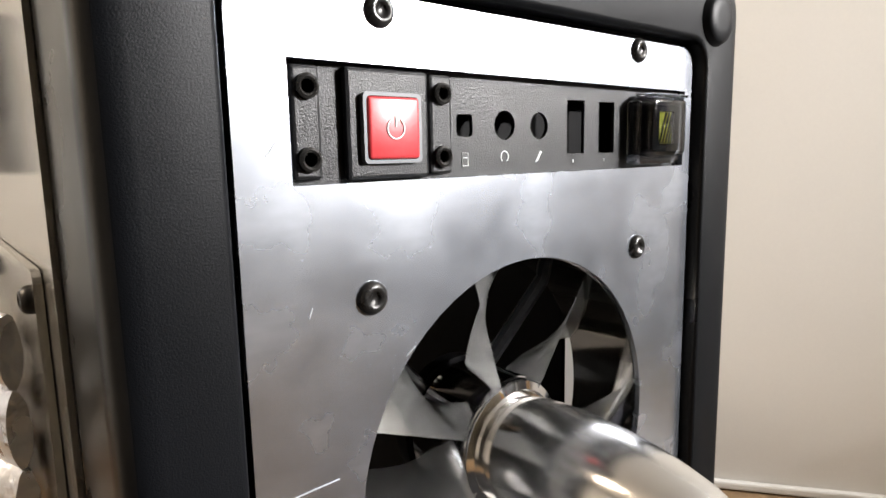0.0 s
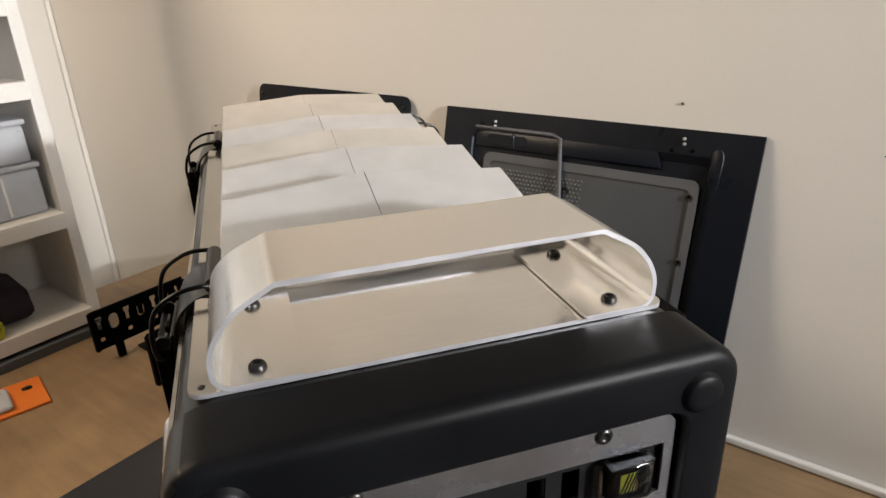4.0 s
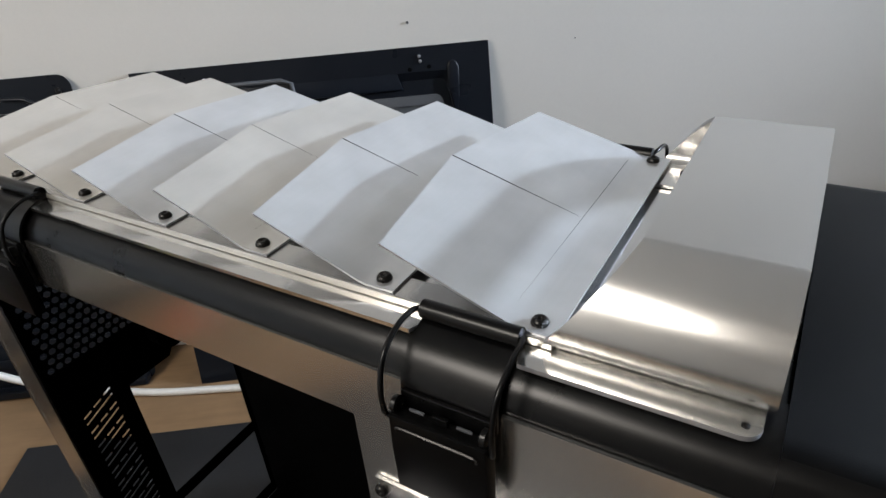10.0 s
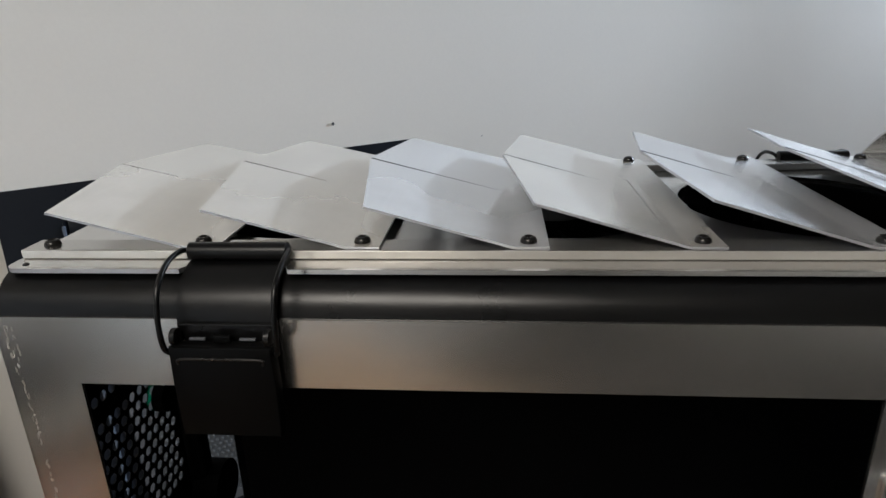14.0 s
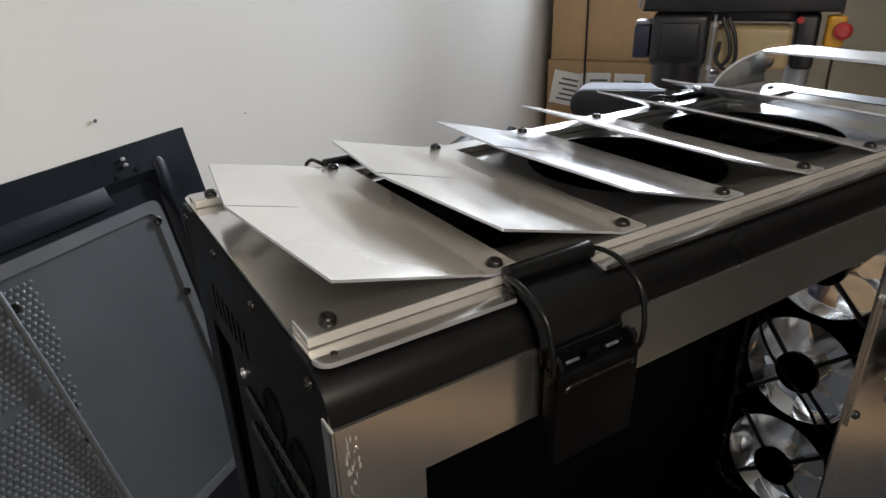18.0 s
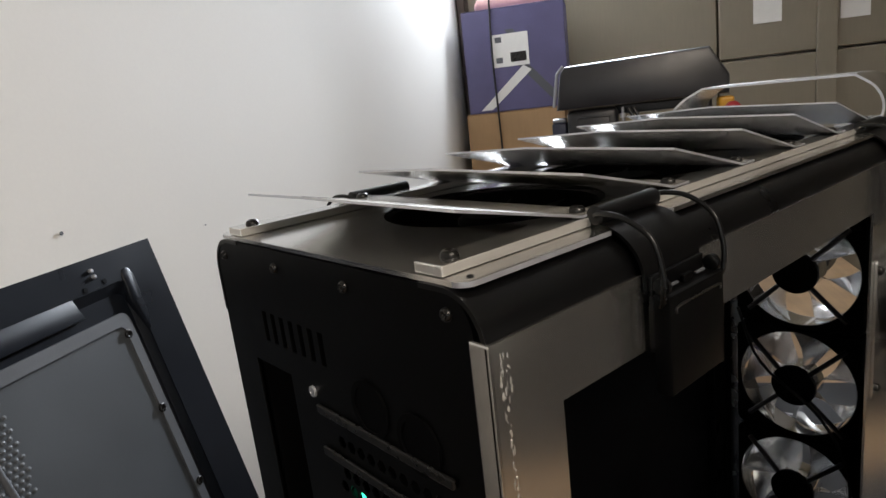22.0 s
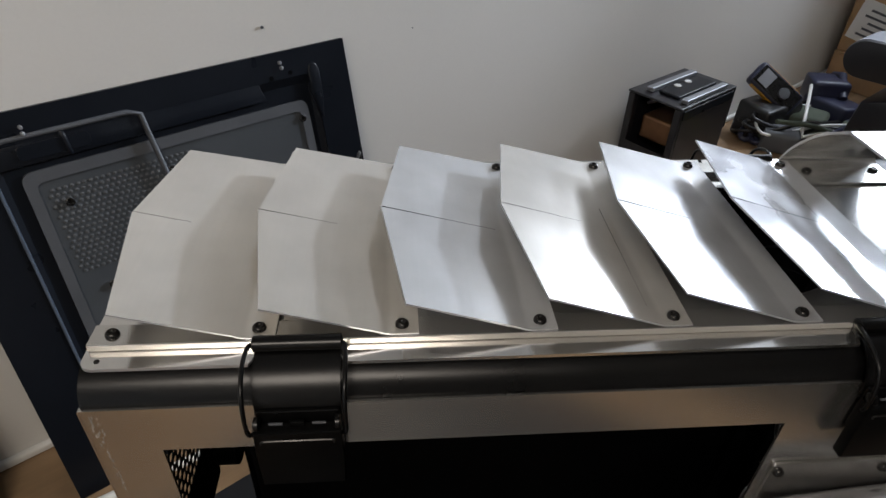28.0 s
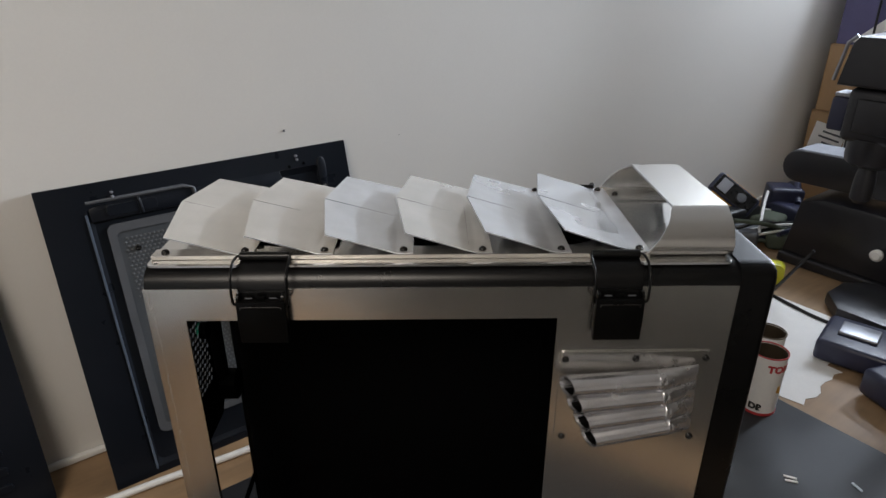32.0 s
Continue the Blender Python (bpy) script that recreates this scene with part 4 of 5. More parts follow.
part("door_flange", box((0.0016, 0.500, 0.0), (0.0085, 0.510, 0.487), 0.001), PANEL, panel)
part("door_flange", box((0.0016, -0.003, 0.0), (0.0085, 0.007, 0.487), 0.001), PANEL, panel)
tray = bmesh.new()
outer, inner = recess, round_rect(0.070, 0.070, 0.424, 0.428, 0.010, 4)
va = [tray.verts.new((0.0016, u, v)) for u, v in outer]
vb = [tray.verts.new((0.0092, u + (0.007 if u < 0.25 else -0.010), v + (0.007 if v < 0.2 else -0.012))) for u, v in outer]
vc = [tray.verts.new((0.0092, u, v)) for u, v in inner]
for r0, r1 in ((va, vb), (vb, vc)):
    for i in range(len(r0)):
        tray.faces.new((r0[i], r0[(i + 1) % len(r0)], r1[(i + 1) % len(r0)], r1[i]))
bmesh.ops.recalc_face_normals(tray, faces=list(tray.faces))
bmesh.ops.solidify(tray, geom=list(tray.faces), thickness=0.001)
part("pressed_recess", tray, PANEL, panel, smooth=25)
part("filter_frame", ring_plate(round_rect(0.068, 0.066, 0.426, 0.430, 0.012, 4), [round_rect(0.080, 0.078, 0.414, 0.416, 0.008, 4)], "x", 0.0046, 0.0094), FRAME_GREY, panel, "grey plastic filter frame")
part("filter_sheet", box((0.0074, 0.078, 0.076), (0.0088, 0.416, 0.418)), MESH, panel, "fine grey filter cloth")
dots = bmesh.new()
hexes = [(math.cos(math.tau * k / 6), math.sin(math.tau * k / 6)) for k in range(6)]
for i in range(24):
    for j in range(50):
        u, v = 0.404 - 0.0068 * (i + 0.5 * (j % 2)), 0.085 + 0.0065 * j
        bare = abs(v - 0.305 + 0.16 * (u - 0.27)) < 0.005 or (u > 0.362 and abs(v - 0.253) < 0.040) or v > 0.404
        if u > 0.240 + 0.02 * math.sin(v * 9.0) and not bare:
            vs = [dots.verts.new((0.0067, u + 0.0025 * c, v + 0.0025 * s)) for c, s in hexes]
            top = dots.verts.new((0.0059, u, v))
            for k in range(6):
                dots.faces.new((vs[k], vs[(k + 1) % 6], top))
bmesh.ops.recalc_face_normals(dots, faces=list(dots.faces))
tagged(part("filter_mesh", dots, MESH_DOT, panel, "pale hexagonal mesh"), kind="stuff")
part("filter_clip_bar", tube([(0.002, 0.446, 0.470), (-0.001, 0.300, 0.470), (-0.001, 0.286, 0.465), (0.000, 0.270, 0.320), (0.003, 0.252, 0.120), (0.004, 0.248, 0.075)], 0.0033, 8), FRAME_GREY, panel, "thin bent grey bar across the filter", smooth=60)
part("emboss_pocket", prism(round_rect(0.345, 0.444, 0.420, 0.461, 0.005, 3), "x", -0.0012, 0.0050, 0.0006), PANEL, panel)
part("pressed_ledge", prism([(0.1335, 0.468), (0.1300, 0.452), (0.1265, 0.4405), (0.4440, 0.4385), (0.4440, 0.4600), (0.4300, 0.4640)], "x", 0.0004, 0.0088, 0.0018), PANEL, panel, "raised pressed ledge above the filter", smooth=40)
part("pressed_boss", prism([(0.0610, 0.4400), (0.0590, 0.4520), (0.0600, 0.4680), (0.0570, 0.4750), (0.0500, 0.4770), (0.0450, 0.4740), (0.0420, 0.4660), (0.0430, 0.4300), (0.0480, 0.4000), (0.0530, 0.4000), (0.0580, 0.4300)], "x", -0.0014, 0.0088, 0.0024), PANEL, panel, "curved raised boss", smooth=60)
part("emboss_ridge", tube(smooth_path([(0.0016, 0.3720, 0.466), (-0.0006, 0.3710, 0.460), (-0.0004, 0.3700, 0.446), (0.0016, 0.3690, 0.440)]), 0.0032, 8), PANEL, panel, smooth=60)
part("recess_edge", tube([(-0.0004, 0.449, 0.452), (0.0002, 0.445, 0.010)], 0.0019, 6), BLUE_EDGE, panel, "bright edge of the pressed recess", smooth=60)
for u, v in ((0.407, 0.4805), (0.407, 0.4735), (0.0985, 0.4855), (0.0975, 0.4785)):
    part("stud", lathe([(0.0024, 0.0), (0.0024, 0.0030), (0.0014, 0.0042)], 12), ALU_EDGE, panel, "small bright threaded stud", smooth=40, m=pose(-0.0002, u, v, 0, -90, 0))
for u, v in ((0.1138, 0.468), (0.0854, 0.470)):
    part("pin_hole", lathe([(0.0030, 0.0), (0.0030, 0.0006), (0.0012, 0.0007)], 12), INNER, panel, m=pose(-0.0002, u, v, 0, -90, 0))
for u, v in ((0.3885, 0.3860), (0.3780, 0.2715), (0.3770, 0.2315), (0.2690, 0.3875), (0.2630, 0.2710), (0.2610, 0.2310), (0.0790, 0.3110), (0.0720, 0.2100), (0.0800, 0.4050)):
    part("filter_screw", lathe([(0.0052, 0.0), (0.0052, 0.0014), (0.0040, 0.0020), (0.0026, 0.0016), (0.0024, 0.0004)], 16), SCREW, panel, smooth=40, m=pose(0.0048, u, v, 0, -90, 0))

# bare motherboard tray leaning on the wall
bare = room_thing("tray_panel", 0.745, 0.0, 0.0005, 0, "black pressed steel tray with oval cut-outs leaning on the wall", "steel tray", lean=9.5)
cuts = [round_rect(0.848, 0.415, 0.965, 0.468, 0.026, 6), round_rect(0.975, 0.195, 1.005, 0.325, 0.015, 5), round_rect(0.975, 0.030, 1.005, 0.160, 0.015, 5)]
cuts += [round_rect(0.935, 0.045 + 0.034 * i, 0.962, 0.053 + 0.034 * i, 0.003, 2) for i in range(9)]
part("tray_sheet", ring_plate(round_rect(0.592, 0.0, 1.025, 0.502, 0.018, 5), cuts, "x", 0.0, 0.0016), PANEL, bare)
part("tray_lip", tube(smooth_path([(-0.0005, 0.900, 0.478), (-0.0005, 0.690, 0.474), (-0.0005, 0.655, 0.468), (-0.0005, 0.640, 0.455)]), 0.0030, 8), PANEL, bare, smooth=60)
part("tray_boss", prism(round_rect(0.650, 0.340, 0.830, 0.455, 0.012, 4), "x", -0.0050, 0.0006, 0.0020), PANEL, bare)
for i in range(7):
    part("pressed_rib", prism(round_rect(0.640, 0.020 + 0.030 * i, 0.915, 0.034 + 0.030 * i, 0.005, 3), "x", -0.0040, 0.0006, 0.0015), PANEL, bare)
part("tray_step", box((-0.020, 0.60, 0.0), (0.0, 0.93, 0.014), 0.003), PANEL, bare)
for u, v in ((1.012, 0.48), (1.012, 0.36), (1.012, 0.26), (0.82, 0.25), (0.61, 0.48)):
    part("standoff", lathe([(0.004, 0.0), (0.004, 0.003), (0.002, 0.005)], 12), SCREW, bare, smooth=40, m=pose(-0.0002, u, v, 0, -90, 0))

# wall socket, plug and cables
sock = room_thing("wall_socket", WALL_X - 0.0005, 1.19, 0.262, 0, "white double wall socket with a plug in it", "wall socket")
part("socket_plate", box((-0.012, -0.060, -0.040), (0.0, 0.060, 0.040), 0.003), CABLE, sock)
for u in (-0.028, 0.028):
    part("socket_face", box((-0.0135, u - 0.02, -0.018), (-0.0118, u + 0.02, 0.018), 0.001), CABLE, sock)
part("plug", box((-0.050, -0.045, -0.030), (-0.0137, -0.008, 0.008), 0.008, 3), CABLE, sock, "white moulded plug", smooth=50)
lead = part("white_cable", tube(smooth_path([(0.790, 1.165, 0.240), (0.770, 1.10, 0.205), (0.745, 0.95, 0.125), (0.722, 0.78, 0.040), (0.704, 0.60, 0.0075), (0.690, 0.45, 0.0065), (0.676, 0.30, 0.0065), (0.664, 0.10, 0.0065), (0.656, -0.15, 0.0065), (0.651, -0.29, 0.0065), (0.643, -0.36, 0.0065), (0.640, -0.45, 0.0065), (0.668, -0.62, 0.0065)], 8), 0.0062, 10), CABLE, smooth=60)
lead.matrix_world = ROOM
tagged(lead, "thick white mains cable running along the bench", "cable")
thin = part("thin_cable", tube(smooth_path([(0.800, 1.215, 0.235), (0.775, 1.235, 0.16), (0.750, 1.255, 0.08), (0.735, 1.24, 0.022), (0.730, 1.20, 0.020)], 6), 0.0020, 6), CABLE, smooth=60)
thin.matrix_world = ROOM
tagged(thin, "thin grey-white lead hanging from the socket", "cable")
clip = room_thing("terminal_block", 0.72, 1.18, 0.0, 30, "small grey terminal block on the bench", "terminal block")
part("block_body", box((-0.035, -0.02, 0.0), (0.035, 0.02, 0.026), 0.004), FRAME_GREY, clip)
for u in (-0.02, 0.0, 0.02):
    part("block_screw", lathe([(0.004, 0.026), (0.004, 0.028), (0.002, 0.029)], 10), ALU_EDGE, clip, m=pose(u, 0, 0))


# ---- drive cage on the bench ----
cage = room_thing("drive_cage", 0.0, 0.0, 0.0005, 0, "black plastic drive cage with key-shaped slots standing on the bench", "drive cage")


def slot_wall(length, height, columns, low=0.0):
    """A plastic wall with key-shaped slots, U-shaped cuts and, in long walls, an oval finger hole."""
    holes = []
    h = height
    for i in range(columns):
        u = (i + 0.5) * length / columns
        if i == 1 and columns > 5:
            holes.append(round_rect(u - 0.010, 0.42 * h, u + 0.010, 0.82 * h, 0.0098, 5))
        elif i % 2 and columns > 5:
            arc = [(u + 0.0075 * math.cos(radians(a)), 0.55 * h + 0.0075 * math.sin(radians(a))) for a in range(180, 361, 20)]
            inner = [(u + 0.0050 * math.cos(radians(a)), 0.55 * h + 0.0050 * math.sin(radians(a))) for a in range(360, 179, -20)]
            holes.append([(u - 0.0075, 0.74 * h), *arc, (u + 0.0075, 0.74 * h), (u + 0.0050, 0.74 * h), *inner, (u - 0.0050, 0.74 * h)])
        else:
            holes.append([(u - 0.004, 0.52 * h), (u + 0.004, 0.52 * h), (u + 0.004, 0.74 * h), (u + 0.007, 0.74 * h), (u + 0.007, 0.86 * h), (u - 0.006, 0.86 * h), (u - 0.006, 0.74 * h), (u - 0.004, 0.74 * h)])
            holes.append(round_rect(u - 0.005, 0.20 * h, u + 0.005, 0.31 * h, 0.002, 2))
    wall = ring_plate([(0, 0), (length, 0), (length, height), (0, height)], holes, "y", 0.0, 0.003)
    bmesh.ops.translate(wall, vec=(0, 0, low), verts=wall.verts)
    return wall


part("cage_wall", slot_wall(0.200, 0.082, 7, 0.030), INNER, cage, m=pose(0.375, 1.058, 0.0))
part("cage_wall", slot_wall(0.172, 0.105, 4), INNER, cage, m=pose(0.400, 0.898, 0.0))
part("cage_wall", slot_wall(0.157, 0.108, 4), INNER, cage, m=pose(0.575, 0.901, 0.0, 0, 0, 90))
part("cage_floor", box((0.450, 0.902, 0.006), (0.570, 1.056, 0.009)), INNER, cage)
part("cage_ledge", box((0.405, 0.882, 0.0), (0.570, 0.8975, 0.008), 0.002), INNER, cage)
part("cage_rim", tube([(0.375, 1.059, 0.113), (0.575, 1.059, 0.113)], 0.0035, 6), INNER, cage)
part("cage_rim", tube([(0.575, 1.055, 0.108), (0.575, 0.902, 0.107), (0.402, 0.899, 0.105)], 0.0035, 6), INNER, cage)
part("cage_end", box((0.372, 1.056, 0.028), (0.380, 1.066, 0.112), 0.002), INNER, cage)
for x, y, top in ((0.402, 0.894, 0.104), (0.567, 0.894, 0.106), (0.415, 1.056, 0.045), (0.567, 1.056, 0.110)):
    part("cage_post", box((x - 0.005, y - 0.004, 0.0), (x + 0.010, y + 0.008, top), 0.002), INNER, cage)
part("metal_strip", box((0.5695, 0.960, 0.080), (0.5720, 1.040, 0.087)), ALU_EDGE, cage, "bright metal strip")

# ---- white shelf unit on the bench end ----
shelf = room_thing("shelf_unit", 0.0, 0.0, 0.0005, 0, "white melamine shelf unit with open compartments", "shelf unit")
part("side_board", box((0.438, 1.215, 0.02), (0.462, 1.425, 1.30), 0.002), WHITE, shelf)
part("side_board", box((-0.34, 1.215, 0.02), (-0.316, 1.425, 1.30), 0.002), WHITE, shelf)
part("back_board", box((-0.316, 1.412, 0.02), (0.438, 1.424, 1.30)), WHITE, shelf)
for z in (0.028, 0.246, 0.507, 0.655, 0.92):
    part("shelf_board", box((-0.316, 1.200, z), (0.438, 1.411, z + 0.034), 0.002), WHITE, shelf)
part("plinth", box((-0.34, 1.190, 0.0), (0.462, 1.42, 0.0195), 0.001), FRAME_GREY, shelf, "grey plinth strip under the unit")
for x, z, w, h, mat in ((0.145, 0.2805, 0.28, 0.105, CLEAR_TUB), (0.150, 0.3860, 0.27, 0.085, CLEAR_TUB)):
    tub = room_thing("storage_tub", x + w / 2, 1.31, z, 0, "cloudy clear plastic storage box on the shelf", "storage box", "boxes on the shelf")
    part("tub_body", box((-w / 2, -0.075, 0.0), (w / 2, 0.075, h - 0.012), 0.008, 3), mat, tub, smooth=50)
    part("tub_lid", box((-w / 2 - 0.004, -0.079, h - 0.0115), (w / 2 + 0.004, 0.079, h), 0.004), mat, tub)
    for u in (-0.25, 0.0, 0.25):
        part("divider", box((u * w - 0.002, -0.0775, 0.008), (u * w + 0.002, -0.0752, h - 0.02)), WHITE, tub)
dark = room_thing("dark_pouch", 0.22, 1.31, 0.0625, 0, "dark cloth pouch lying on the lowest shelf", "pouch")
bm = box((-0.13, -0.07, 0.0), (0.13, 0.07, 0.085), 0.03, 4)
for v in bm.verts:
    v.co += 0.012 * noise.noise_vector(v.co * 22)
    v.co.z = max(v.co.z, 0.0)
part("pouch_body", bm, POUCH, dark, smooth=60)
tape = room_thing("yellow_tape_roll", 0.24, 1.225, 0.0625, 0, "coil of yellow cord on the lowest shelf", "cord")
for k in range(5):
    ring_pts = [((0.034 + 0.002 * (k % 3)) * math.cos(math.tau * i / 28), (0.020 + 0.001 * k) * math.sin(math.tau * i / 28), 0.004 + 0.006 * k + 0.002 * math.sin(3 * math.tau * i / 28 + k)) for i in range(29)]
    part("cord_turn", tube(ring_pts, 0.0034, 6), YELLOW, tape, smooth=60)
black_bin = room_thing("black_bin", 0.20, 1.31, 0.5415, 0, "dark plastic bin on the upper shelf", "bin")
part("bin_body", box((-0.10, -0.07, 0.0), (0.10, 0.07, 0.095), 0.008, 3), NAVY, black_bin, smooth=50)
part("bin_rim", box((-0.105, -0.075, 0.0955), (0.105, 0.075, 0.102), 0.003), NAVY, black_bin)

card = room_thing("orange_packet", 0.215, 1.075, 0.0005, -12, "bright orange card packet lying on the bench", "packet")
part("packet_card", box((-0.07, -0.055, 0.0), (0.055, 0.055, 0.006), 0.002), ORANGE, card)
part("hang_hole", prism(round_rect(0.020, 0.012, 0.038, 0.026, 0.005, 3), "z", 0.0061, 0.0066), SCREW, card)
part("blister", box((-0.06, -0.045, 0.0062), (0.0, 0.03, 0.018), 0.006, 3), CLEAR_TUB, card, "clear blister", smooth=50)


# ---- machines and boxes towards the garage door ----
psu = room_thing("metal_cage_box", 0.737, -0.815, 0.0005, 0, "open black metal box frame with copper parts inside", "metal box")
L0, L1, W0, W1, H = -0.058, 0.058, -0.098, 0.098, 0.25
for x in (L0, L1):
    for y in (W0, W1):
        part("corner_post", box((x - 0.008, y - 0.008, 0.0), (x + 0.008, y + 0.008, H - 0.006), 0.002), MACHINE, psu)
part("top_plate", box((L0 - 0.010, W0 - 0.010, H - 0.005), (L1 + 0.010, W1 + 0.010, H), 0.002), MACHINE, psu)
part("top_rail", box((L0 - 0.004, W0 + 0.02, H + 0.0005), (L0 + 0.012, W1 - 0.015, H + 0.010), 0.002), STEEL_GREY, psu, "grey metal rail")
part("top_rail", box((L1 - 0.035, W0 + 0.01, H + 0.0005), (L1 - 0.018, W1 - 0.015, H + 0.010), 0.002), STEEL_GREY, psu, "grey metal rail")
part("top_tray", box((L0 + 0.022, W0 + 0.025, H + 0.0005), (L1 - 0.042, W1 - 0.025, H + 0.007), 0.003), PANEL, psu)
for y in (-0.02, 0.02):
    part("cap", lathe([(0.008, H + 0.007), (0.008, H + 0.009), (0.004, H + 0.010)], 14), PAPER, psu, "white round cap", m=pose(0.004, y, 0))
part("side_skirt", box((L0 - 0.0095, W0 - 0.009, H - 0.10), (L1 + 0.0095, W0 - 0.0085, H - 0.0055)), MACHINE, psu)
part("side_panel", box((L0 - 0.0095, W0, 0.004), (L0 - 0.0082, W1, H - 0.030), 0.0004), MACHINE, psu)
part("side_panel", box((L0, W1 + 0.0082, 0.004), (L1, W1 + 0.0095, 0.135), 0.0004), MACHINE, psu)
part("side_panel", box((L1 + 0.0082, W0, 0.004), (L1 + 0.0095, W1, H - 0.008), 0.0004), MACHINE, psu)
part("side_panel", box((L0, W0 - 0.0095, 0.004), (L1, W0 - 0.0092, H - 0.1005)), MACHINE, psu)
part("side_band", box((L0 - 0.0115, W0, H - 0.028), (L0 - 0.0085, W1, H - 0.008), 0.001), PANEL, psu)
part("coil_block", box((L0 + 0.01, W0 + 0.02, 0.14), (L1 - 0.02, W1 - 0.02, 0.195), 0.006), COPPER, psu, "copper-brown coil block")
part("box_floor", box((L0, W0, 0.0), (L1, W1, 0.018), 0.002), MACHINE, psu)
for k in range(4):
    part("inner_strap", tube([(L0 + 0.01, -0.06 + 0.035 * k, 0.205), (0.0, -0.05 + 0.035 * k, 0.24), (L1 - 0.01, -0.055 + 0.035 * k, 0.21)], 0.004, 6), ALU_EDGE, psu)

meter = room_thing("multimeter", 0.735, -1.305, 0.128, 0, "navy hand-held meter with an amber stripe propped on a heap", "multimeter")
up_way = Vector((0.72, 0.30, 0.50)).normalized()
face_way = Vector((-0.45, 0.62, 0.62))
face_way = (face_way - up_way * face_way.dot(up_way)).normalized()
mm = Matrix((up_way.cross(face_way), up_way, face_way)).transposed().to_4x4()
part("meter_body", box((-0.034, -0.075, -0.016), (0.034, 0.075, 0.016), 0.010, 3), NAVY, meter, smooth=50, m=mm)
part("meter_face", box((-0.027, -0.066, 0.0155), (0.027, 0.066, 0.0172), 0.002), SCREW, meter, m=mm)
part("meter_screen", box((-0.021, 0.022, 0.0174), (0.021, 0.056, 0.0186)), STEEL_GREY, meter, "grey screen", m=mm)
part("meter_knob", lathe([(0.016, 0.0174), (0.015, 0.024), (0.006, 0.025)], 20), FRAME_GREY, meter, smooth=40, m=mm @ pose(0, -0.022, 0))
for side in (-1, 1):
    part("meter_band", box((0.0345 * side - 0.0012, -0.058, -0.008), (0.0345 * side + 0.0012, 0.058, 0.008), 0.001), AMBER, meter, "amber side stripe", m=mm)

tape_rule = room_thing("tape_measure", 0.475, -1.085, 0.0005, 25, "yellow and black tape measure lying on the bench", "tape measure")
part("tape_shell", prism(round_rect(-0.034, 0.0, 0.034, 0.058, 0.018, 5), "y", -0.018, 0.018, 0.003), YELLOW, tape_rule, smooth=40)
part("tape_band", prism(round_rect(-0.016, 0.010, 0.040, 0.052, 0.012, 5), "y", -0.0195, 0.0195, 0.002), SCREW, tape_rule, "black rubber grip", smooth=40)

heap = room_thing("cable_heap", 0.66, -1.36, 0.0005, 0, "tangled heap of dark leads, adaptors and cloth on the bench", "cable heap")
rng = random.Random(11)
for k in range(16):
    a = rng.random() * math.tau
    pts = []
    for i in range(7):
        pts.append((0.13 * math.cos(a + i * 0.9) * (0.5 + 0.5 * rng.random()), 0.19 * math.sin(a + i * 1.1) * (0.5 + 0.5 * rng.random()), 0.012 + 0.085 * rng.random() * (1 - 0.1 * i)))
    part("lead", tube(smooth_path(pts, 5), (0.004, 0.0055, 0.007)[k % 3], 6), (DARK_CABLE, DARK_CABLE, NAVY, CABLE, DARK_CABLE, OLIVE)[k % 6], heap, smooth=60)
for k, (x, y, z, sx, sy, sz, mat, tilt) in enumerate(((0.02, -0.02, 0.0, 0.075, 0.06, 0.07, OLIVE, 12), (-0.03, -0.13, 0.0, 0.07, 0.05, 0.09, NAVY, -18), (0.0, 0.10, 0.0, 0.05, 0.06, 0.06, FRAME_GREY, 25), (0.07, 0.06, 0.0, 0.05, 0.08, 0.10, DARK_CABLE, -8), (-0.09, 0.02, 0.0, 0.05, 0.04, 0.045, OLIVE, 30), (0.02, -0.16, 0.03, 0.05, 0.045, 0.10, NAVY, 40))):
    bm = box((-sx, -sy, 0), (sx, sy, sz), 0.012, 3)
    for v in bm.verts:
        v.co += 0.010 * noise.noise_vector(v.co * 20 + Vector((k, 0, 0)))
        v.co.z = max(v.co.z, 0.0)
    part("adaptor" if mat is not OLIVE else "crumpled_cloth", bm, mat, heap, smooth=50, m=pose(x, y, z, 0, 0, tilt))
part("pale_grip", tube([(-0.05, 0.10, 0.05), (0.0, 0.0, 0.115), (0.03, -0.07, 0.125)], 0.0045, 8), CABLE, heap, "pale plastic lead", smooth=60)
part("adaptor_arm", tube([(-0.04, -0.14, 0.09), (0.0, -0.19, 0.135), (0.03, -0.22, 0.12)], 0.012, 8), NAVY, heap, smooth=60)

sander = room_thing("belt_sander", 0.075, -0.205, 0.0005, 0, "black bench belt sander with a grey belt on top", "belt sander")
arm = bmesh.new()
prof = corner_arc(0.475, 0.272, 0.045, -90, 90, 12) + [(-0.05, 0.335), (-0.05, 0.240)]
prism(prof, "y", -1.19, -1.07, 0.004, arm)
part("belt_arm", arm, MACHINE, sander, smooth=30)
part("belt", sheet([(0.5205, 0.272)] + corner_arc(0.475, 0.272, 0.0465, 20, 95, 6) + [(-0.05, 0.3368)], 0.0015, -1.185, -1.080), BELT, sander, "worn grey sanding belt", smooth=40)
part("sander_body", prism([(0.455, 0.03), (0.435, 0.185), (0.38, 0.205), (-0.05, 0.205), (-0.05, 0.03)], "y", -1.22, -1.04, 0.008), MACHINE, sander, smooth=30)
part("sander_base", box((-0.06, -1.25, 0.0), (0.46, -1.03, 0.0295), 0.006), MACHINE, sander)
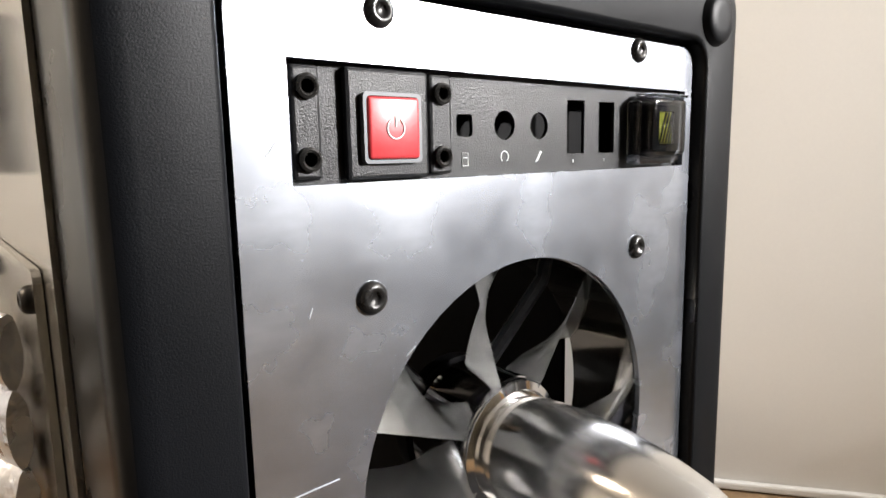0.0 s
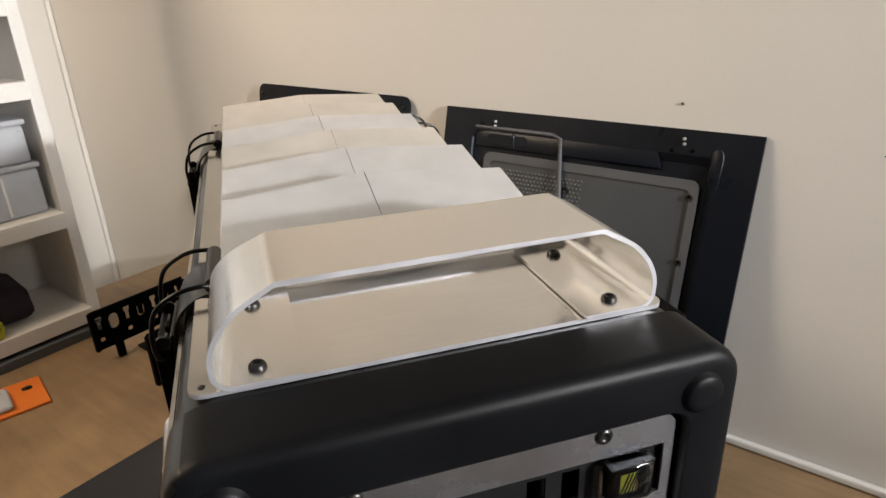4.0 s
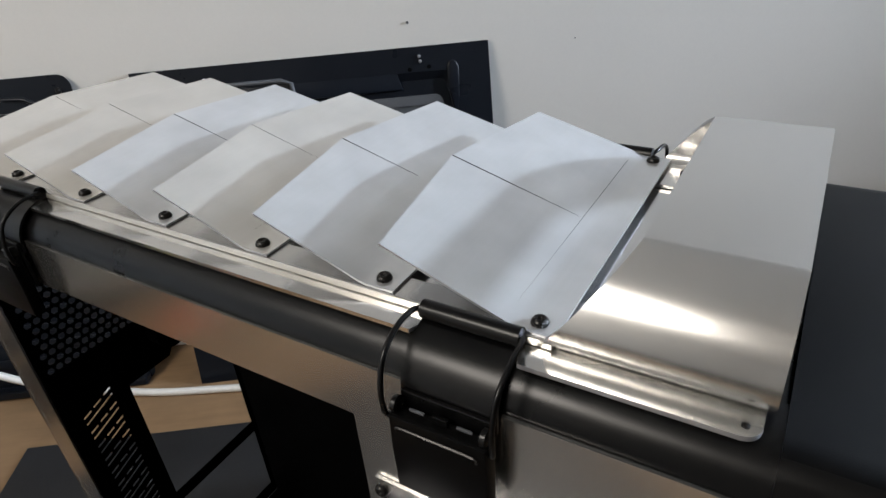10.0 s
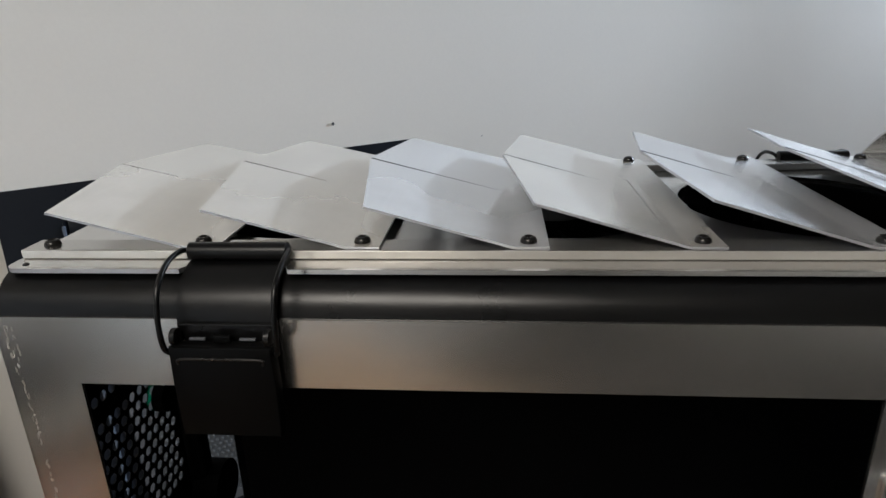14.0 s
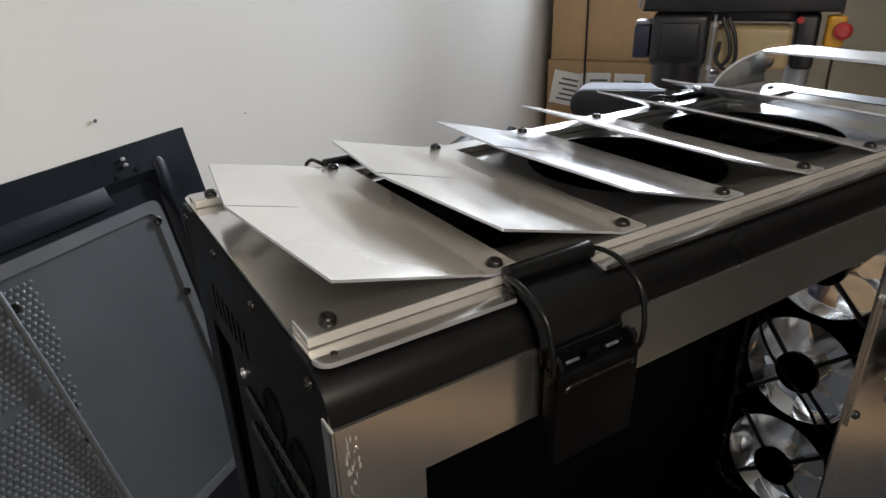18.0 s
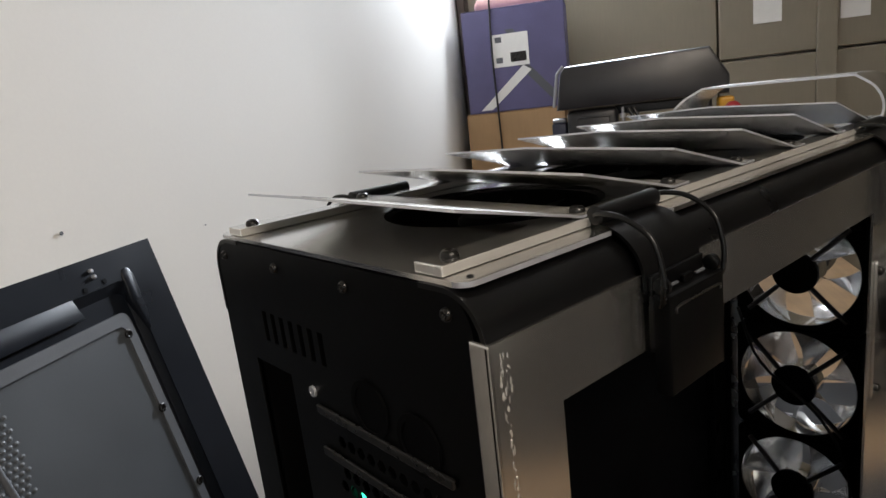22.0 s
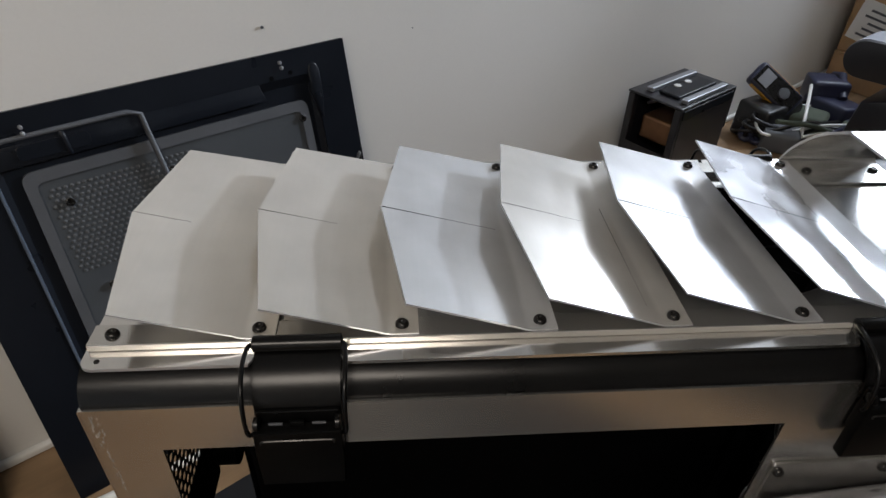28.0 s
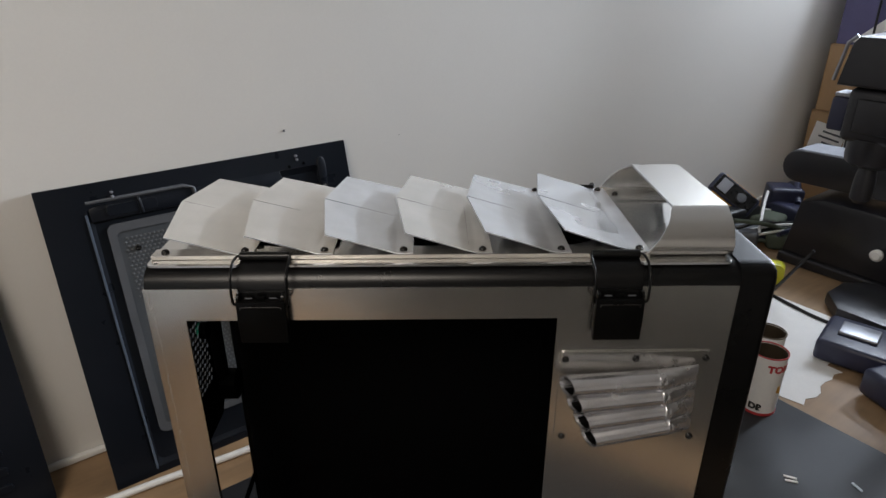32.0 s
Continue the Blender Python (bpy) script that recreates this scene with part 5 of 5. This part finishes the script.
part("support_rod", tube([(0.10, -1.13, 0.20), (0.10, -1.13, 0.25)], 0.018, 12), STEEL_GREY, sander, smooth=60)
part("tension_lever", tube([(0.20, -1.035, 0.25), (0.16, -1.025, 0.265), (0.08, -1.025, 0.275)], 0.008, 8), SCREW, sander, smooth=60)
part("knob", lathe([(0.014, 0.0), (0.016, 0.012), (0.010, 0.018)], 20, "y"), PAPER, sander, "pale round knob", smooth=40, m=pose(0.215, -1.036, 0.105))
power = part("sander_cable", tube(smooth_path([(0.35, -1.00, 0.16), (0.42, -0.98, 0.02), (0.46, -1.02, 0.0055), (0.40, -1.0, 0.0055), (0.28, -0.98, 0.0055), (0.15, -1.0, 0.0055)]), 0.0045, 6), DARK_CABLE, smooth=60)
power.matrix_world = ROOM
tagged(power, "thin black machine cable lying on the bench", "cable")

press = room_thing("drill_press", 0.0, -0.11, 0.0005, 0, "black bench drill press with a long belt cover", "drill press")
part("base_plate", prism([(-0.10, -1.12), (0.27, -1.12), (0.325, -1.06), (0.325, -0.97), (0.27, -0.90), (-0.10, -0.90)], "z", 0.0, 0.035, 0.006), MACHINE, press, smooth=30)
part("column_collar", lathe([(0.055, 0.0355), (0.055, 0.050), (0.042, 0.060), (0.040, 0.075)], 28), MACHINE, press, smooth=40, m=pose(0.04, -0.98, 0))
part("column", lathe([(0.026, 0.06), (0.026, 0.60)], 24), STEEL_GREY, press, "steel column", smooth=40, m=pose(0.04, -0.98, 0))
part("head_casting", box((0.238, -0.985, 0.432), (0.362, -0.88, 0.548), 0.014, 4), MACHINE, press, smooth=50)
part("quill_boss", lathe([(0.040, 0.378), (0.052, 0.386), (0.055, 0.400), (0.056, 0.440)], 32), MACHINE, press, "rounded boss round the spindle", smooth=40, m=pose(0.300, -0.932, 0))
part("front_plate", box((0.258, -0.8795, 0.455), (0.338, -0.874, 0.528), 0.004, 3), MACHINE, press, smooth=50)
part("depth_rod", tube([(0.228, -0.874, 0.405), (0.228, -0.874, 0.545)], 0.0035, 8), STEEL_GREY, press, "bright steel depth rod", smooth=60)
for z in (0.428, 0.520):
    part("rod_nut", lathe([(0.007, 0.0), (0.007, 0.010)], 6), ALU_EDGE, press, "bright nut", m=pose(0.228, -0.874, z))
part("head_bridge", box((0.02, -0.965, 0.43), (0.065, -0.90, 0.548), 0.010, 3), MACHINE, press, smooth=50)
part("head_spine", box((0.05, -0.985, 0.525), (0.245, -0.955, 0.548), 0.004), MACHINE, press)
part("motor", box((0.070, -0.960, 0.428), (0.222, -0.888, 0.522), 0.014, 4), CREAM_MOTOR, press, "cream painted motor", smooth=50)
part("motor_foot", box((0.130, -0.950, 0.405), (0.205, -0.895, 0.427), 0.006, 3), CREAM_MOTOR, press, smooth=50)
part("end_bell", lathe([(0.020, 0.0), (0.020, 0.010), (0.012, 0.016)], 24, "y"), MACHINE, press, "dark round end cap", smooth=40, m=pose(0.118, -0.888, 0.452))
part("depth_stop", box((0.364, -0.960, 0.445), (0.402, -0.905, 0.520), 0.006, 3), NAVY, press, smooth=50)
part("stop_cap", box((0.366, -0.958, 0.5205), (0.400, -0.907, 0.530), 0.003), STEEL_GREY, press, "pale cap on the depth stop")
cover = prism([(0.385, 0.552), (0.372, 0.640), (0.36, 0.655), (0.03, 0.662), (-0.012, 0.595), (-0.012, 0.552)], "y", -1.02, -0.86, 0.008)
part("belt_cover", cover, MACHINE, press, "black sheet-metal belt cover", smooth=30)
part("cover_rim", tube([(0.390, -0.858, 0.562), (0.378, -0.858, 0.640), (0.362, -0.858, 0.656)], 0.004, 8), STEEL_GREY, press, smooth=60)
part("switch_box", box((-0.022, -0.905, 0.482), (0.012, -0.865, 0.545), 0.006, 3), AMBER, press, "yellow switch housing")
part("stop_button", lathe([(0.017, 0.0), (0.017, 0.012), (0.010, 0.018)], 20, "y"), RED, press, "red stop button", smooth=40, m=pose(-0.016, -0.864, 0.516))
part("start_button", lathe([(0.007, 0.0), (0.007, 0.008)], 12, "y"), RED, press, "red knob", m=pose(0.062, -0.885, 0.535))
for u, q in ((0.0, 0.0), (0.012, 0.010)):
    part("motor_cable", tube(smooth_path([(0.214 - u, -0.872, 0.540), (0.196 - u, -0.866, 0.500), (0.190 - u, -0.864, 0.462 - q), (0.204 - u, -0.866, 0.440 - q), (0.216, -0.872, 0.452), (0.213, -0.872, 0.480 + q)], 6), 0.0045, 8), DARK_CABLE, press, "looped black cable", smooth=60)
part("feed_hub", lathe([(0.016, 0.0), (0.016, 0.020), (0.008, 0.024)], 20, "x"), STEEL_GREY, press, "steel hub of the feed handle", smooth=40, m=pose(0.205, -0.93, 0.405))
part("chuck", lathe([(0.012, 0.29), (0.022, 0.30), (0.022, 0.345), (0.016, 0.384)], 24), MACHINE, press, "dark steel chuck", smooth=40, m=pose(0.300, -0.93, 0))


def carton(name, x0, x1, y0, y1, z0, z1, material, label, category="box", group="boxes by the garage door"):
    ob = room_thing(name, (x0 + x1) / 2, (y0 + y1) / 2, z0 + 0.0005, 0, label, category, group)
    w, d, h = (x1 - x0) / 2, (y1 - y0) / 2, z1 - z0 - 0.001
    part("carton_body", box((-w, -d, 0.0), (w, d, h - 0.003), 0.004), material, ob)
    part("flap", box((-w, -d, h - 0.0028), (w, -0.001, h), 0.001), material, ob)
    part("flap", box((-w, 0.001, h - 0.0028), (w, d, h), 0.001), material, ob)
    return ob, w, d, h


c1, w, d, h = carton("cardboard_box", 0.40, 0.80, -2.08, -1.84, 0.0, 0.112, CARD, "low brown cardboard box on the bench")
c2, w, d, h = carton("cardboard_box", 0.42, 0.80, -2.08, -1.85, 0.112, 0.318, CARD, "brown cardboard box with white printed labels")
for u, tip in ((-0.115, 0), (0.005, 2), (0.118, -9)):
    note = part("box_label", box((-0.054, 0.0, -0.062), (0.054, 0.0008, 0.062)), PAPER, c2, "white printed label", m=pose(u, d + 0.0006, 0.100, 0, tip, 0))
    for k in range(5):
        part("text_bar", box((-0.043, 0.0010, -0.045 + 0.019 * k), (0.030 - 0.009 * (k % 3), 0.0014, -0.038 + 0.019 * k)), FRAME_GREY, note)
c3, w, d, h = carton("cardboard_box", 0.41, 0.79, -2.08, -1.85, 0.318, 0.543, CARD, "plain brown cardboard box in the stack")
c4, w, d, h = carton("purple_box", 0.39, 0.775, -2.08, -1.85, 0.543, 0.925, PURPLE, "purple printed carton with a white label on top of the stack")
part("print_band", prism([(-0.17, 0.03), (-0.13, 0.03), (0.02, 0.20), (-0.02, 0.20)], "y", d + 0.0004, d + 0.0010), FRAME_GREY, c4, "grey printed diagonal")
part("print_band", prism([(0.0, 0.30), (0.03, 0.30), (-0.03, 0.19), (-0.06, 0.21)], "y", d + 0.0004, d + 0.0010), FRAME_GREY, c4, "grey printed diagonal")
part("print_band", prism([(0.10, 0.01), (0.145, 0.01), (-0.03, 0.165), (-0.06, 0.145)], "y", d + 0.0012, d + 0.0016), PAPER, c4, "pale printed diagonal")
part("box_label", box((-0.055, d + 0.0018, 0.165), (0.085, d + 0.0026, 0.285)), PAPER, c4, "white label")
part("text_bar", box((-0.045, d + 0.0028, 0.180), (0.015, d + 0.0034, 0.215)), SCREW, c4)
part("text_bar", box((0.045, d + 0.0028, 0.255), (0.070, d + 0.0034, 0.275)), FRAME_GREY, c4)
part("text_bar", box((0.045, d + 0.0028, 0.180), (0.070, d + 0.0034, 0.200)), FRAME_GREY, c4)
top_bag = room_thing("bag_on_stack", 0.58, -1.97, 0.9255, 0, "pale pink plastic bag on top of the carton", "bag")
bm = box((-0.15, -0.08, 0.0), (0.15, 0.08, 0.05), 0.02, 3)
for v in bm.verts:
    v.co += 0.012 * noise.noise_vector(v.co * 18)
    v.co.z = max(0.0, v.co.z)
part("bag_body", bm, PINK, top_bag, smooth=60)
post = part("roller_strap", tube(smooth_path([(0.66, -1.842, 0.98), (0.665, -1.838, 0.75), (0.66, -1.836, 0.50), (0.655, -1.836, 0.10)], 4), 0.004, 6), DARK_CABLE, smooth=60)
post.matrix_world = ROOM
tagged(post, "thin black cable hanging in front of the boxes", "cable")
rail_ob = room_box("door_jamb", (0.795, DOOR_Y + 0.002, 0.0), (0.83, DOOR_Y + 0.09, CEIL_Z - 0.01), DARK_WOOD, "dark brown door jamb beside the wall", "trim", 0.004)


# ---- tins, paper and scraps on the bench ----
def tin(x, y, r, h, label, rim=None):
    rim = rim or RED
    ob = room_thing("tin_can", x, y, 0.0055, 0, label, "tin can", "tins beside the case")
    part("can_wall", lathe([(r, 0.002), (r, h - 0.002), (r - 0.0008, h - 0.002), (r - 0.0008, 0.003), (r, 0.002)], 36, "z", None, False), PAPER, ob, smooth=50)
    part("can_rim", lathe([(r - 0.0010, h - 0.002), (r + 0.0012, h - 0.0018), (r + 0.0012, h), (r - 0.0010, h), (r - 0.0010, h - 0.002)], 36, "z", None, False), rim, ob, "coloured rim", smooth=50)
    part("can_rim", lathe([(r - 0.0010, 0.0), (r + 0.0010, 0.0), (r + 0.0010, 0.005), (r - 0.0010, 0.005), (r - 0.0010, 0.0)], 36, "z", None, False), rim, ob, "coloured rim", smooth=50)
    part("can_inside", lathe([(r - 0.001, 0.003), (r - 0.001, h - 0.003), (r - 0.0016, h - 0.003), (r - 0.0016, 0.004), (0.001, 0.004)], 32, "z", None, False), CAN_INSIDE, ob, smooth=50)
    return ob


def wrapped_text(parent, body, r, z, size, start, material):
    """Flat letters set round a can's wall."""
    curve = bpy.data.curves.new("letters", "FONT")
    curve.body, curve.size, curve.extrude, curve.offset = body, size, 0.0002, 0.0010
    source = new("letters", curve)
    data = bpy.data.meshes.new_from_object(source.evaluated_get(bpy.context.evaluated_depsgraph_get()))
    bpy.data.objects.remove(source)
    for v in data.vertices:
        a = start + v.co.x / r
        v.co = Vector(((r + 0.0006 + v.co.z) * math.cos(a), (r + 0.0006 + v.co.z) * math.sin(a), z + v.co.y))
    data.materials.append(material)
    ob = new("printed_word", data)
    ob.parent = parent
    return ob


can = tin(0.205, -0.542, 0.0315, 0.128, "white paper-wrapped tin can with red rims and lettering")
wrapped_text(can, "TOM", 0.0315, 0.098, 0.020, radians(118), RED)
wrapped_text(can, "DR", 0.0315, 0.012, 0.018, radians(84), SCREW)
part("leaf_print", prism([(-0.004, -0.006), (0.005, -0.002), (0.004, 0.010), (-0.003, 0.012)], "x", -0.0327, -0.0321), AMBER, can, m=pose(0, 0.0, 0.055, 0, 0, -8))
tin(0.250, -0.625, 0.0315, 0.118, "opened tin can behind the white one", CAN_INSIDE)

sheet_ob = part("paper_sheet", box((0.19, -1.02, 0.0), (0.47, -0.615, 0.0012)), PAPER)
sheet_ob.matrix_world = ROOM @ pose(0.0, 0.0, 0.0005)
tagged(sheet_ob, "white paper sheet lying on the bench", "paper")
tear = bmesh.new()
outline = [(0.19, -0.80)]
rng = random.Random(3)
for i in range(9):
    outline.append((0.15 + 0.03 * rng.random() * (1 - i / 12), -0.80 + 0.022 * i))
outline += [(0.19, -0.615)]
torn = part("torn_paper", prism(outline, "z", 0.0008, 0.0016, bm=tear), PAPER)
torn.matrix_world = ROOM
tagged(torn, "torn strip of white paper on the bench", "paper")
tool = room_thing("blue_tool_case", 0.155, -0.885, 0.0055, 12, "dark blue plastic tool case on the bench", "tool case")
part("case_body", box((-0.10, -0.07, 0.0), (0.085, 0.075, 0.050), 0.010, 3), NAVY, tool, smooth=50)
part("case_lid", box((-0.02, -0.035, 0.0505), (0.055, 0.025, 0.058), 0.003, 3), STEEL_GREY, tool, smooth=50)
tool2 = room_thing("blue_tool_case", 0.020, -0.775, 0.0055, -20, "dark blue plastic tool case on the mat edge", "tool case")
part("case_body", box((-0.08, -0.055, 0.0), (0.075, 0.06, 0.06), 0.012, 3), NAVY, tool2, smooth=50)
for x, y, a in ((0.070, -0.405, 30), (0.064, -0.398, 38), (-0.007, -0.472, -20), (0.40, 0.12, 10)):
    bit = part("metal_offcut", box((-0.010, -0.0022, 0.0), (0.010, 0.0022, 0.002), 0.0006), PAPER if x > 0 else ALU_EDGE)
    bit.matrix_world = ROOM @ pose(x, y, 0.0058, 0, 0, a)
    tagged(bit, "small pale offcut lying on the mat", "offcut", "offcuts on the mat")
